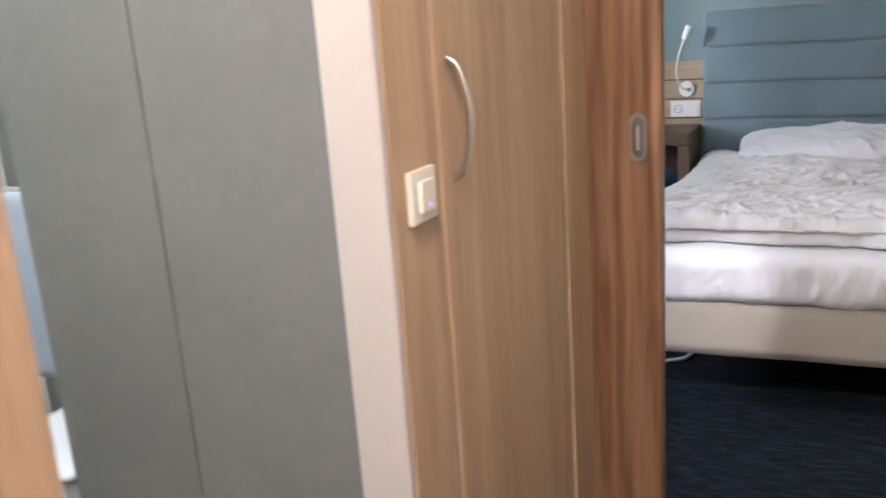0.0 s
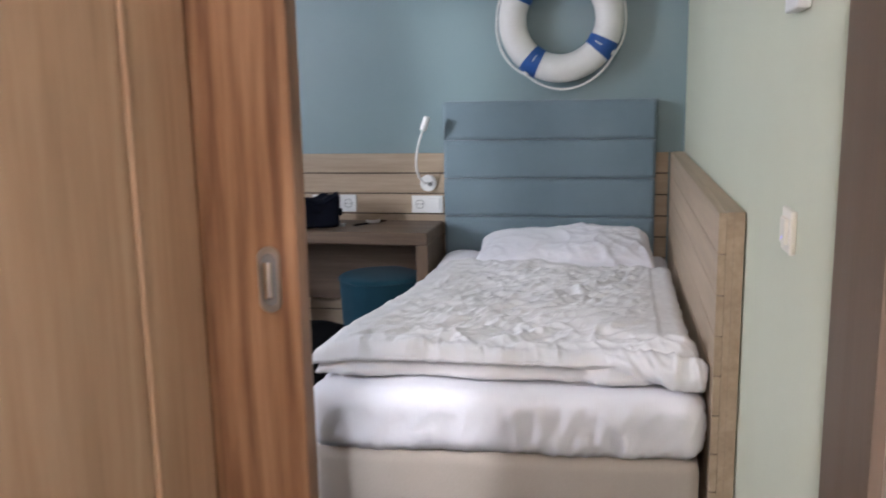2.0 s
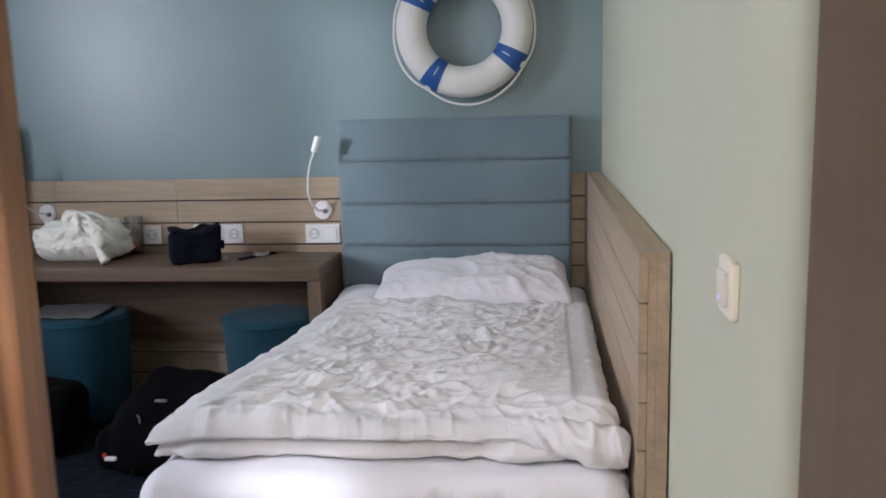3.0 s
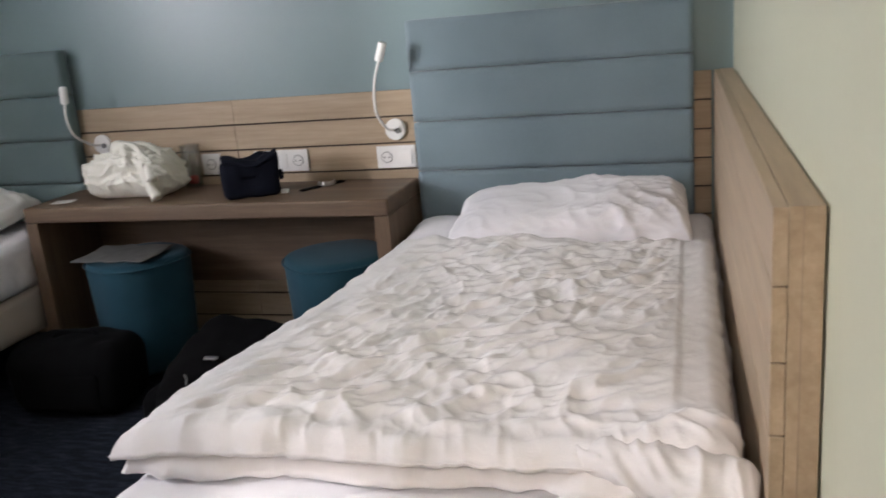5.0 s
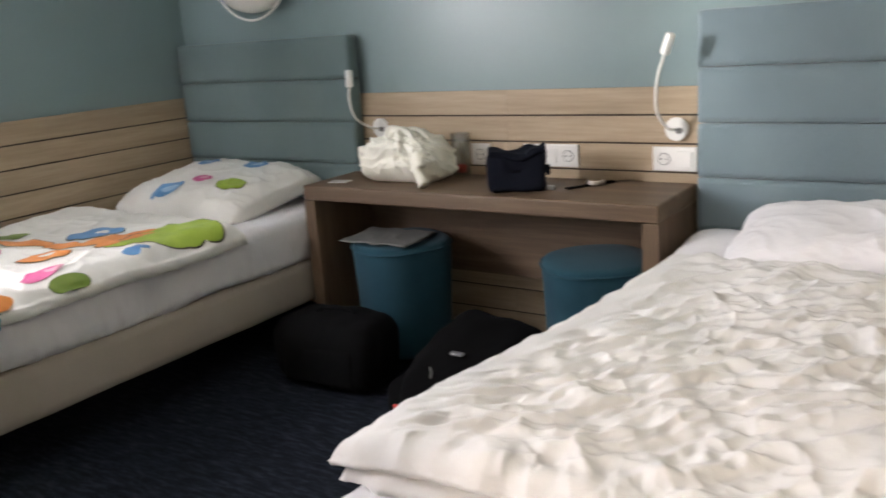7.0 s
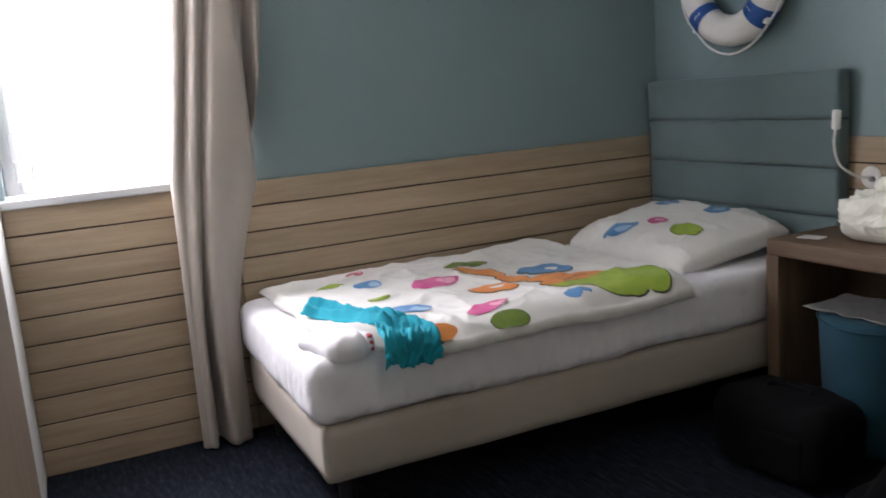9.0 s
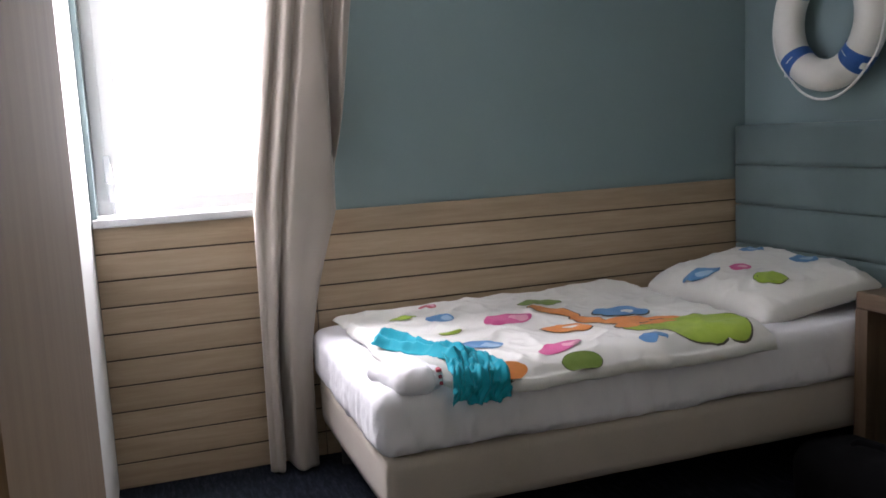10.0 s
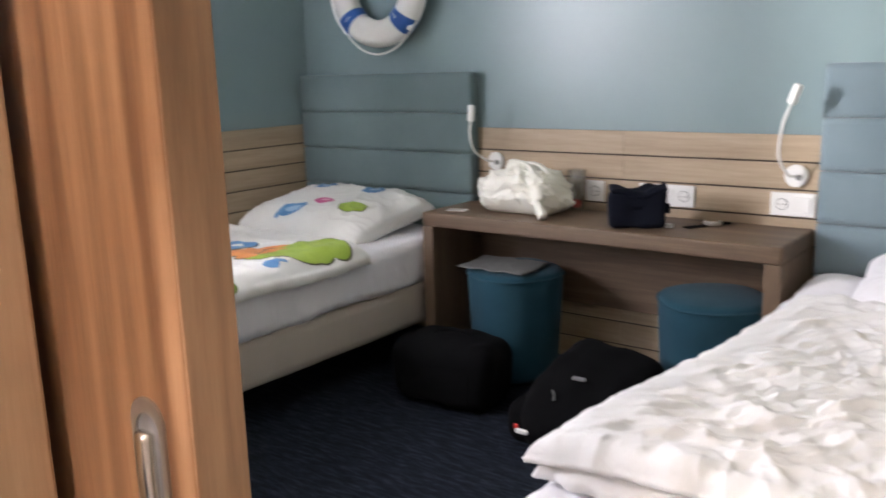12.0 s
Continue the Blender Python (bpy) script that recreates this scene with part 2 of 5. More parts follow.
M = {
    "blue_wall": surface("blue_paint", (0.193, 0.268, 0.278), (0.215, 0.295, 0.305), rough=0.34, scale=1.6, spec=0.5, grain=160, bump=0.12, dist=0.0015),
    "green_wall": surface("pale_green_paint", (0.55, 0.565, 0.425), (0.60, 0.615, 0.47), rough=0.55, scale=1.4, grain=150, bump=0.12, dist=0.0015),
    "white_wall": surface("white_paint", (0.70, 0.70, 0.68), (0.78, 0.78, 0.76), rough=0.6, scale=1.5, grain=140, bump=0.1),
    "cream": surface("cream_paint", (0.52, 0.45, 0.40), (0.58, 0.51, 0.455), rough=0.5, scale=2.0, grain=120, bump=0.08),
    "ceiling": surface("ceiling_paint", (0.74, 0.74, 0.72), (0.80, 0.80, 0.78), rough=0.8, scale=2.0, grain=120),
    "taupe": wood("brown_lining", (0.22, 0.165, 0.125), (0.25, 0.19, 0.145), (0.28, 0.215, 0.165), "z", rough=0.55),
    "carpet": carpet_material(),
    "oak_x": wood("pale_oak_x", (0.31, 0.232, 0.152), (0.39, 0.298, 0.20), (0.465, 0.362, 0.252), "x", size=1.2),
    "oak_y": wood("pale_oak_y", (0.31, 0.232, 0.152), (0.39, 0.298, 0.20), (0.465, 0.362, 0.252), "y", size=1.2),
    "walnut_x": wood("brown_oak_x", (0.080, 0.049, 0.028), (0.117, 0.075, 0.045), (0.168, 0.112, 0.070), "x"),
    "walnut_z": wood("brown_oak_z", (0.080, 0.049, 0.028), (0.117, 0.075, 0.045), (0.168, 0.112, 0.070), "z"),
    "beech": wood("light_beech", (0.37, 0.242, 0.140), (0.46, 0.312, 0.190), (0.54, 0.382, 0.245), "z", size=1.3, rough=0.42, contrast=0.42, piece=0.03),
    "elm": wood("brown_elm", (0.150, 0.071, 0.034), (0.255, 0.134, 0.067), (0.345, 0.198, 0.108), "z", size=1.9, rough=0.38, contrast=0.32, piece=0.03, figure=0.32),
    # darker copy of the elm: shade painted in, for the sliding door's end
    "elm_shaded": wood("shaded_elm", (0.14, 0.066, 0.031), (0.21, 0.108, 0.053), (0.28, 0.152, 0.08), "z", size=1.9, rough=0.45, contrast=0.5, piece=0.03),
    "matt_brown": surface("matt_brown_panel", (0.17, 0.115, 0.072), (0.22, 0.155, 0.10), rough=0.85, scale=5, grain=90, stretch=(6, 6, 0.4), bump=0.05, spec=0.1),
    "joint": surface("dark_joint", (0.03, 0.022, 0.015), (0.05, 0.036, 0.026), rough=0.8),
    # one fabric in two tones: bluish daylight and dimmer greenish light painted in
    "felt_lit": weave("lit_upholstery", (0.130, 0.182, 0.212), (0.170, 0.228, 0.260), threads=520, sheen=0.4),
    "felt_shaded": weave("shaded_upholstery", (0.115, 0.165, 0.17), (0.15, 0.205, 0.21), threads=520),
    "linen": weave("white_cotton", (0.78, 0.77, 0.80), (0.86, 0.85, 0.88), threads=900, bump=0.12, crumple=0.12),
    "duvet": weave("white_cotton_cover", (0.75, 0.74, 0.74), (0.83, 0.82, 0.82), threads=900, bump=0.12, crumple=0.12),
    "print_white": weave("printed_cotton", (0.69, 0.68, 0.645), (0.77, 0.76, 0.72), threads=900, bump=0.12, crumple=0.12),
    "boxspring": weave("beige_upholstery", (0.42, 0.37, 0.31), (0.50, 0.445, 0.38), threads=420),
    "teal": weave("teal_upholstery", (0.004, 0.036, 0.058), (0.008, 0.057, 0.084), threads=480, sheen=0.05),
    "turquoise": weave("turquoise_cotton", (0.0, 0.27, 0.36), (0.01, 0.38, 0.48), threads=700),
    "curtain": weave("grey_satin", (0.37, 0.325, 0.28), (0.44, 0.39, 0.34), rough=0.42, threads=800, sheen=0.3),
    "black_cloth": weave("black_nylon", (0.0008, 0.0008, 0.001), (0.0022, 0.0022, 0.0028), rough=0.95, threads=500, sheen=0.0, bump=0.1, spec=0.12),
    "navy_cloth": weave("navy_nylon", (0.003, 0.004, 0.009), (0.007, 0.009, 0.018), rough=0.85, threads=500, sheen=0.0, spec=0.15),
    "plastic_bag": surface("white_plastic_film", (0.74, 0.73, 0.64), (0.85, 0.84, 0.75), rough=0.35, scale=8, grain=40, bump=0.2),
    "white_plastic": surface("white_plastic", (0.76, 0.76, 0.74), (0.80, 0.80, 0.78), rough=0.3, bump=0.02),
    "ivory": surface("ivory_plastic", (0.74, 0.69, 0.58), (0.78, 0.73, 0.62), rough=0.3, bump=0.02),
    "grey_plastic": surface("grey_plastic", (0.16, 0.16, 0.16), (0.21, 0.21, 0.21), rough=0.4, bump=0.02),
    "dark": surface("dark_plastic", (0.012, 0.012, 0.012), (0.02, 0.02, 0.02), rough=0.4, bump=0.02),
    "steel": surface("brushed_steel", (0.55, 0.53, 0.50), (0.66, 0.64, 0.61), rough=0.28, metal=1.0, stretch=(1, 1, 0.1), bump=0.05),
    "pewter": surface("grey_brown_metal", (0.36, 0.33, 0.30), (0.44, 0.41, 0.37), rough=0.3, metal=0.8, bump=0.03),
    "bright_steel": surface("bright_satin_steel", (0.72, 0.70, 0.67), (0.80, 0.78, 0.75), rough=0.22, metal=1.0, bump=0.03),
    "buoy_white": surface("buoy_shell", (0.68, 0.67, 0.63), (0.76, 0.75, 0.71), rough=0.45, scale=6, grain=60, bump=0.12, dist=0.003),
    "buoy_blue": surface("blue_band", (0.012, 0.07, 0.27), (0.02, 0.10, 0.34), rough=0.45, scale=10),
    "rope": surface("white_rope", (0.68, 0.68, 0.65), (0.78, 0.78, 0.75), rough=0.8, grain=400, bump=0.5),
    "tile": surface("grey_tile", (0.155, 0.15, 0.135), (0.20, 0.195, 0.175), rough=0.42, scale=4, grain=40, bump=0.03),
    "ceramic": surface("white_ceramic", (0.76, 0.77, 0.78), (0.80, 0.81, 0.82), rough=0.12, bump=0.01),
    "towel": weave("blue_grey_towel", (0.30, 0.34, 0.40), (0.40, 0.44, 0.50), threads=300),
    "frame_white": surface("white_lacquer", (0.74, 0.74, 0.73), (0.80, 0.80, 0.79), rough=0.35, bump=0.02),
    "alu": surface("grey_sill", (0.52, 0.53, 0.54), (0.58, 0.59, 0.60), rough=0.35, bump=0.03),
    "glass": glass_material("clear_glass"),
    "thin_glass": thin_glass("thin_clear_glass"),
    "red": surface("red_plastic", (0.5, 0.03, 0.02), (0.6, 0.05, 0.04), rough=0.4, bump=0.02),
    "paper": surface("grey_white_paper", (0.10, 0.10, 0.095), (0.14, 0.14, 0.135), rough=0.7, bump=0.05),
    "card": surface("white_card", (0.58, 0.58, 0.55), (0.66, 0.66, 0.63), rough=0.5, bump=0.02),
    "p_pink": weave("print_pink", (0.52, 0.07, 0.22), (0.66, 0.14, 0.32), threads=900, mottle=16),
    "p_red": weave("print_red", (0.42, 0.06, 0.09), (0.52, 0.10, 0.13), threads=900, mottle=16),
    "p_blue": weave("print_blue", (0.07, 0.20, 0.42), (0.14, 0.32, 0.56), threads=900, mottle=16),
    "p_green": weave("print_green", (0.24, 0.36, 0.03), (0.36, 0.48, 0.06), threads=900, mottle=16),
    "p_dkgreen": weave("print_dark_green", (0.12, 0.20, 0.03), (0.20, 0.28, 0.05), threads=900, mottle=16),
    "p_orange": weave("print_orange", (0.62, 0.19, 0.04), (0.76, 0.30, 0.08), threads=900, mottle=16),
    "p_line": weave("print_outline", (0.05, 0.05, 0.04), (0.10, 0.09, 0.06), threads=900, mottle=16),
    "lamp_glow": glow("lamp_diffuser", (1.0, 0.89, 0.82), 158.0),
    "bath_glow": glow("bath_diffuser", (0.97, 1.0, 0.98), 112.0),
    "p_rose": weave("print_rose", (0.70, 0.30, 0.42), (0.78, 0.40, 0.50), threads=900, mottle=16),
    "p_sky": weave("print_sky", (0.28, 0.44, 0.62), (0.36, 0.52, 0.68), threads=900, mottle=16),
    "p_lime": weave("print_lime", (0.40, 0.50, 0.10), (0.48, 0.56, 0.14), threads=900, mottle=16),
    "led": glow("violet_indicator", (0.30, 0.28, 1.0), 1.5),
    "outside": glow("bright_haze", (1.0, 1.0, 1.0), 9.0),
}


# ---- building blocks ----
def obj(name, bm, material, parent=None, label="", smooth=False):
    me = bpy.data.meshes.new(name)
    bmesh.ops.recalc_face_normals(bm, faces=bm.faces)
    bm.to_mesh(me)
    bm.free()
    me.materials.append(M[material])
    if smooth:
        for p in me.polygons:
            p.use_smooth = True
    ob = new(name, me)
    if parent is not None:
        ob.parent = parent
    if label:
        ob["label"] = label
    return ob


part = obj


def thing(name, label, category, at=(0, 0, 0), group="", kind=""):
    e = new(name)
    e.location = at
    e.empty_display_size = 0.1
    return tagged(e, label, category, group, kind)


def box(x0, x1, y0, y1, z0, z1, bevel=0.0, seg=2):
    bm = bmesh.new()
    bmesh.ops.create_cube(bm, size=1.0)
    for v in bm.verts:
        v.co = Vector(((x0 + x1) / 2 + v.co.x * (x1 - x0), (y0 + y1) / 2 + v.co.y * (y1 - y0), (z0 + z1) / 2 + v.co.z * (z1 - z0)))
    if bevel:
        bmesh.ops.bevel(bm, geom=bm.edges[:], offset=bevel, segments=seg, affect="EDGES", profile=0.6)
    return bm


def cyl(r, p0, p1, n=24, r2=None, bevel=0.0):
    bm = bmesh.new()
    p0, p1 = Vector(p0), Vector(p1)
    d = p1 - p0
    bmesh.ops.create_cone(bm, cap_ends=True, segments=n, radius1=r, radius2=r if r2 is None else r2, depth=d.length)
    if bevel:
        bmesh.ops.bevel(bm, geom=[e for e in bm.edges if len(e.link_faces) == 2 and any(len(f.verts) > 4 for f in e.link_faces)], offset=bevel, segments=2, affect="EDGES")
    rot = d.to_track_quat("Z", "Y").to_matrix().to_4x4()
    bmesh.ops.transform(bm, matrix=Matrix.Translation((p0 + p1) / 2) @ rot, verts=bm.verts)
    return bm


def spline(points, n):
    """Points of a smooth curve through the given ones."""
    p = [Vector(points[0])] + [Vector(q) for q in points] + [Vector(points[-1])]
    out = []
    for i in range(1, len(p) - 2):
        for k in range(n):
            t = k / n
            a, b, c, d = p[i - 1], p[i], p[i + 1], p[i + 2]
            out.append(0.5 * (2 * b + (c - a) * t + (2 * a - 5 * b + 4 * c - d) * t * t + (3 * b - a - 3 * c + d) * t ** 3))
    out.append(p[-2])
    return out


def tube(points, r, n=10, smooth=8):
    pts = spline(points, smooth) if smooth else [Vector(p) for p in points]
    bm = bmesh.new()
    rings = []
    side = Vector((0.31, 0.57, 0.76))
    for i, p in enumerate(pts):
        t = (pts[min(i + 1, len(pts) - 1)] - pts[max(i - 1, 0)]).normalized()
        u = (side - t * side.dot(t)).normalized()
        side = u
        w = t.cross(u)
        rr = r(i / (len(pts) - 1)) if callable(r) else r
        rings.append([bm.verts.new(p + (u * math.cos(a) + w * math.sin(a)) * rr) for a in (2 * math.pi * k / n for k in range(n))])
    for a, b in zip(rings, rings[1:]):
        for k in range(n):
            bm.faces.new((a[k], a[(k + 1) % n], b[(k + 1) % n], b[k]))
    bm.faces.new(rings[0]), bm.faces.new(rings[-1])
    return bm


def n3(x, y, z=0.0):
    return noise.noise(Vector((x, y, z)))


def ridges(x, y, f, seed):
    """Creases: sharp folds along the zero lines of a warped noise."""
    wx, wy = x + 0.05 * n3(x * 5, y * 5, seed), y + 0.05 * n3(x * 5, y * 5, seed + 7)
    a = 1 - min(1, abs(n3(wx * f, wy * f, seed + 3)) * 2.4)
    b = 1 - min(1, abs(n3(wx * f * 1.9, wy * f * 1.9, seed + 11)) * 2.4)
    return a ** 2 * 0.65 + b ** 2 * 0.35


def soft_box(x0, x1, y0, y1, z0, z1, r, amp=0.0, f=6.0, step=0.035, seed=0.0):
    """A stuffed block with rounded edges and slightly uneven faces."""
    bm = bmesh.new()
    L = (x1 - x0, y1 - y0, z1 - z0)
    c = Vector(((x0 + x1) / 2, (y0 + y1) / 2, (z0 + z1) / 2))
    n = [max(4, int(l / step)) for l in L]
    vmap = {}

    def vert(i, j, k):
        key = (i, j, k)
        if key not in vmap:
            q = Vector((i / n[0] - 0.5, j / n[1] - 0.5, k / n[2] - 0.5))
            p = Vector((q.x * L[0], q.y * L[1], q.z * L[2]))
            core = Vector([max(-(L[a] / 2 - r), min(L[a] / 2 - r, p[a])) for a in range(3)])
            d = p - core
            if d.length > 1e-9:
                p = core + d.normalized() * r
                s = Vector((p.x + c.x, p.y + c.y, p.z + c.z))
                p += d.normalized() * amp * (n3(s.x * f, s.y * f, s.z * f + seed) + 0.5 * n3(s.x * f * 3, s.y * f * 3, s.z * f * 1.2 + seed))
            vmap[key] = bm.verts.new(c + p)
        return vmap[key]
    for a in range(3):
        b_, c_ = (a + 1) % 3, (a + 2) % 3
        for side in (0, n[a]):
            for i in range(n[b_]):
                for j in range(n[c_]):
                    q = []
                    for di, dj in ((0, 0), (1, 0), (1, 1), (0, 1)):
                        k = [0, 0, 0]
                        k[a], k[b_], k[c_] = side, i + di, j + dj
                        q.append(vert(*k))
                    bm.faces.new(q)
    return bm


def cover(x0, x1, y0, y1, base, high, r, wrinkle, f, seed, nx=90, ny=130, wave=0.012, calm=None, relief=None):
    """A quilt lying flat: rounded rim, uneven outline, creased top. Gives the mesh and the height at a place."""
    def top(x, y):
        e = min(x - x0, x1 - x, y - y0, y1 - y)
        rim = math.sqrt(max(0.0, 1 - (1 - min(1.0, max(0.0, e) / r)) ** 2))
        k = wrinkle * (calm(x, y) if calm else 1.0)
        return base + rim * (high + 0.3 * high * n3(x * 2.3, y * 2.3, seed) + k * (ridges(x, y, f, seed) - 0.35)) + (relief(x, y) * max(rim, 0.3) if relief else 0.0)
    bm = bmesh.new()
    up, lo = [], []
    for i in range(nx + 1):
        ru, rl = [], []
        for j in range(ny + 1):
            x, y = x0 + (x1 - x0) * i / nx, y0 + (y1 - y0) * j / ny
            e = min(x - x0, x1 - x, y - y0, y1 - y)
            k = max(0.0, 1 - e / 0.12)
            ox, oy = wave * k * (n3(y * 6, seed, 2) + 0.5 * n3(y * 19, seed, 4)), wave * k * (n3(x * 6, seed, 5) + 0.5 * n3(x * 19, seed, 8))
            border = i in (0, nx) or j in (0, ny)
            low = min(0.0, relief(x, y)) if relief else 0.0
            z = base + low + 0.35 * high + 0.15 * high * n3(x * 9, y * 9, seed) if border else max(top(x, y), base + low + 0.38 * high)
            v = bm.verts.new((x + ox, y + oy, z))
            ru.append(v)
            rl.append(v if border else bm.verts.new((x + ox, y + oy, base + low + 0.3 * high * max(0.0, 1 - e / 0.05))))
        up.append(ru), lo.append(rl)
    for i in range(nx):
        for j in range(ny):
            bm.faces.new((up[i][j], up[i + 1][j], up[i + 1][j + 1], up[i][j + 1]))
            q = (lo[i][j], lo[i][j + 1], lo[i + 1][j + 1], lo[i + 1][j])
            if len({id(v) for v in q}) == 4 and not all(a is b for a, b in zip(q, (up[i][j], up[i][j + 1], up[i + 1][j + 1], up[i + 1][j]))):
                bm.faces.new(q)
    return bm, top


def pillow_mesh(sx, sy, h, seed, crease=0.012, n=56):
    """A stuffed pillow about the origin, resting on z = 0."""
    bm = bmesh.new()

    def shape(u, v):
        e = (1 - abs(u) ** 3.4) * (1 - abs(v) ** 3.4)
        pinch = 1 - 0.06 * (1 - abs(u)) * (abs(v) ** 2) - 0.05 * (1 - abs(v)) * (abs(u) ** 2) - 0.055 * (u * v) ** 4
        return u * sx / 2 * pinch, v * sy / 2 * pinch, max(0.0, e) ** 0.40
    up, lo = [], []
    for i in range(n + 1):
        ru, rl = [], []
        for j in range(n + 1):
            u, v = 2 * i / n - 1, 2 * j / n - 1
            x, y, e = shape(u, v)
            border = i in (0, n) or j in (0, n)
            k = crease * (0.4 + max(abs(u), abs(v)) ** 2) * (ridges(x, y, 7.0, seed) - 0.3)
            a = bm.verts.new((x, y, h * 0.32 + h * 0.68 * e * (1 + 0.10 * n3(x * 5, y * 5, seed)) + (0 if border else k * min(1, e * 2))))
            ru.append(a)
            rl.append(a if border else bm.verts.new((x, y, h * 0.32 - h * 0.32 * e)))
        up.append(ru), lo.append(rl)
    for i in range(n):
        for j in range(n):
            bm.faces.new((up[i][j], up[i + 1][j], up[i + 1][j + 1], up[i][j + 1]))
            q = (lo[i][j], lo[i][j + 1], lo[i + 1][j + 1], lo[i + 1][j])
            if any(v not in (up[i][j], up[i][j + 1], up[i + 1][j + 1], up[i + 1][j]) for v in q):
                bm.faces.new(q)

    def top(x, y):
        u, v = x / (sx / 2), y / (sy / 2)
        e = max(0.0, (1 - abs(u) ** 3.4) * (1 - abs(v) ** 3.4)) ** 0.40 if abs(u) < 1 and abs(v) < 1 else 0
        k = crease * (0.4 + max(abs(u), abs(v)) ** 2) * (ridges(x, y, 7.0, seed) - 0.3)
        return h * 0.32 + h * 0.68 * e * (1 + 0.10 * n3(x * 5, y * 5, seed)) + k * min(1, e * 2)
    return bm, top


def patch(top, cx, cy, rx, ry, turn, seed, lift=0.003, lobes=0.07):
    """A printed blob that follows the cloth."""
    bm = bmesh.new()
    ct, st = math.cos(radians(turn)), math.sin(radians(turn))
    rows, n, m = [], 7, 36
    for i in range(n + 1):
        s = i / n
        row = []
        for k in range(m):
            a = 2 * math.pi * k / m
            w = s * (1 + lobes * n3(math.cos(a) * 1.3, math.sin(a) * 1.3, seed))
            u, v = rx * w * math.cos(a), ry * w * math.sin(a)
            x, y = cx + u * ct - v * st, cy + u * st + v * ct
            row.append(bm.verts.new((x, y, top(x, y) + 0.9 * lift)))
        rows.append(row)
    for a, b in zip(rows, rows[1:]):
        for k in range(m):
            bm.faces.new((a[k], a[(k + 1) % m], b[(k + 1) % m], b[k]))
    bmesh.ops.remove_doubles(bm, verts=bm.verts, dist=1e-6)
    return bm


# ---- the setting ----
XL, YS, ZC = -3.585, -2.775, 2.45      # left wall, south wall of the bedroom, ceiling
P = 0.097                             # height of one plank
TOP = 10 * P


def wall(name, label, material, *boxes):
    bm = bmesh.new()
    for b in boxes:
        t = box(*b)
        me = bpy.data.meshes.new("t")
        t.to_mesh(me)
        t.free()
        bm.from_mesh(me)
        bpy.data.meshes.remove(me)
    return tagged(obj(name, bm, material), label, "wall", kind="structure")


tagged(obj("floor", box(-3.9, 0.25, -5.6, 0.25, -0.12, 0.0), "carpet"), "dark blue-grey streaked carpet throughout the room", "floor", kind="structure")
tagged(obj("ceiling", box(-3.9, 0.25, -5.6, 0.25, ZC, ZC + 0.12), "ceiling"), "plain white painted ceiling above the room", "ceiling", kind="structure")
wall("wall_north", "grey-blue painted wall behind both headboards", "blue_wall", (-3.9, 0.22, 0.02, 0.2, 0, ZC))
wall("wall_east", "pale green painted wall beside the bed", "green_wall", (0.009, 0.2, -2.815, 0.02, 0, ZC))
wall("wall_east_hall", "cream painted wall of the narrow hall", "cream", (0.009, 0.2, -5.6, -3.02, 0, ZC))
wall("wall_west", "grey-blue painted wall with the window opening", "blue_wall",
     (XL - 0.22, XL, WIN_Y1, 0.02, 0, ZC), (XL - 0.22, XL, YS, WIN_Y1, 0, WIN_Z0 - 0.03), (XL - 0.22, XL, YS, WIN_Y1, WIN_Z1, ZC), (XL - 0.22, XL, YS - 0.1, WIN_Y0, 0, ZC))
wall("wall_south", "white painted wall beside the window", "white_wall", (XL, -1.75, YS - 0.1, YS, 0, ZC))
wall("wall_pocket_north", "wood-clad wall of the sliding door's pocket", "matt_brown", (-1.69, -0.90, -2.738, -2.690, 0, ZC))
wall("wall_door_head", "white painted wall above the doorway", "white_wall", (-0.90, 0.009, -2.83, -2.70, 2.14, ZC))
wall("wall_hall_end", "cream painted wall at the hall's end", "cream", (-3.0, 0.0, -5.6, -5.5, 0, ZC))
wall("wall_hall_west", "cream painted wall beside the bathroom doorway", "cream", (-0.97, -0.89, -5.5, -4.23, 0, ZC), (-0.97, -0.89, -4.23, -3.67, 2.05, ZC))
wall("wall_bath", "plain white walls closing the bathroom", "white_wall", (-2.6, -2.5, -5.5, -2.82, 0, ZC), (-2.5, -0.97, -5.5, -5.4, 0, ZC))
wall("wall_bath_north", "grey tiled wall behind the toilet", "tile", (-2.5, -1.5, -2.95, -2.88, 0, ZC))

# brown door lining on the east side of the doorway
lining = tagged(obj("door_lining", box(-0.005, 0.02, -3.02, -2.806, 0, 2.14, 0.003), "taupe"), "brown wooden lining of the sliding doorway", "door lining", kind="structure")
obj("lining_head", box(-0.89, -0.005, -2.85, -2.70, 2.115, 2.139, 0.003), "taupe", lining)


# ---- window, sill and curtain ----
win = thing("window_1", "white-framed window flooded with bright daylight", "window", (XL, (WIN_Y0 + WIN_Y1) / 2, WIN_Z0), kind="structure")


def in_parent(ob, parent):
    ob.parent = parent
    ob.matrix_parent_inverse = Matrix.Translation(parent.location).inverted()
    return ob


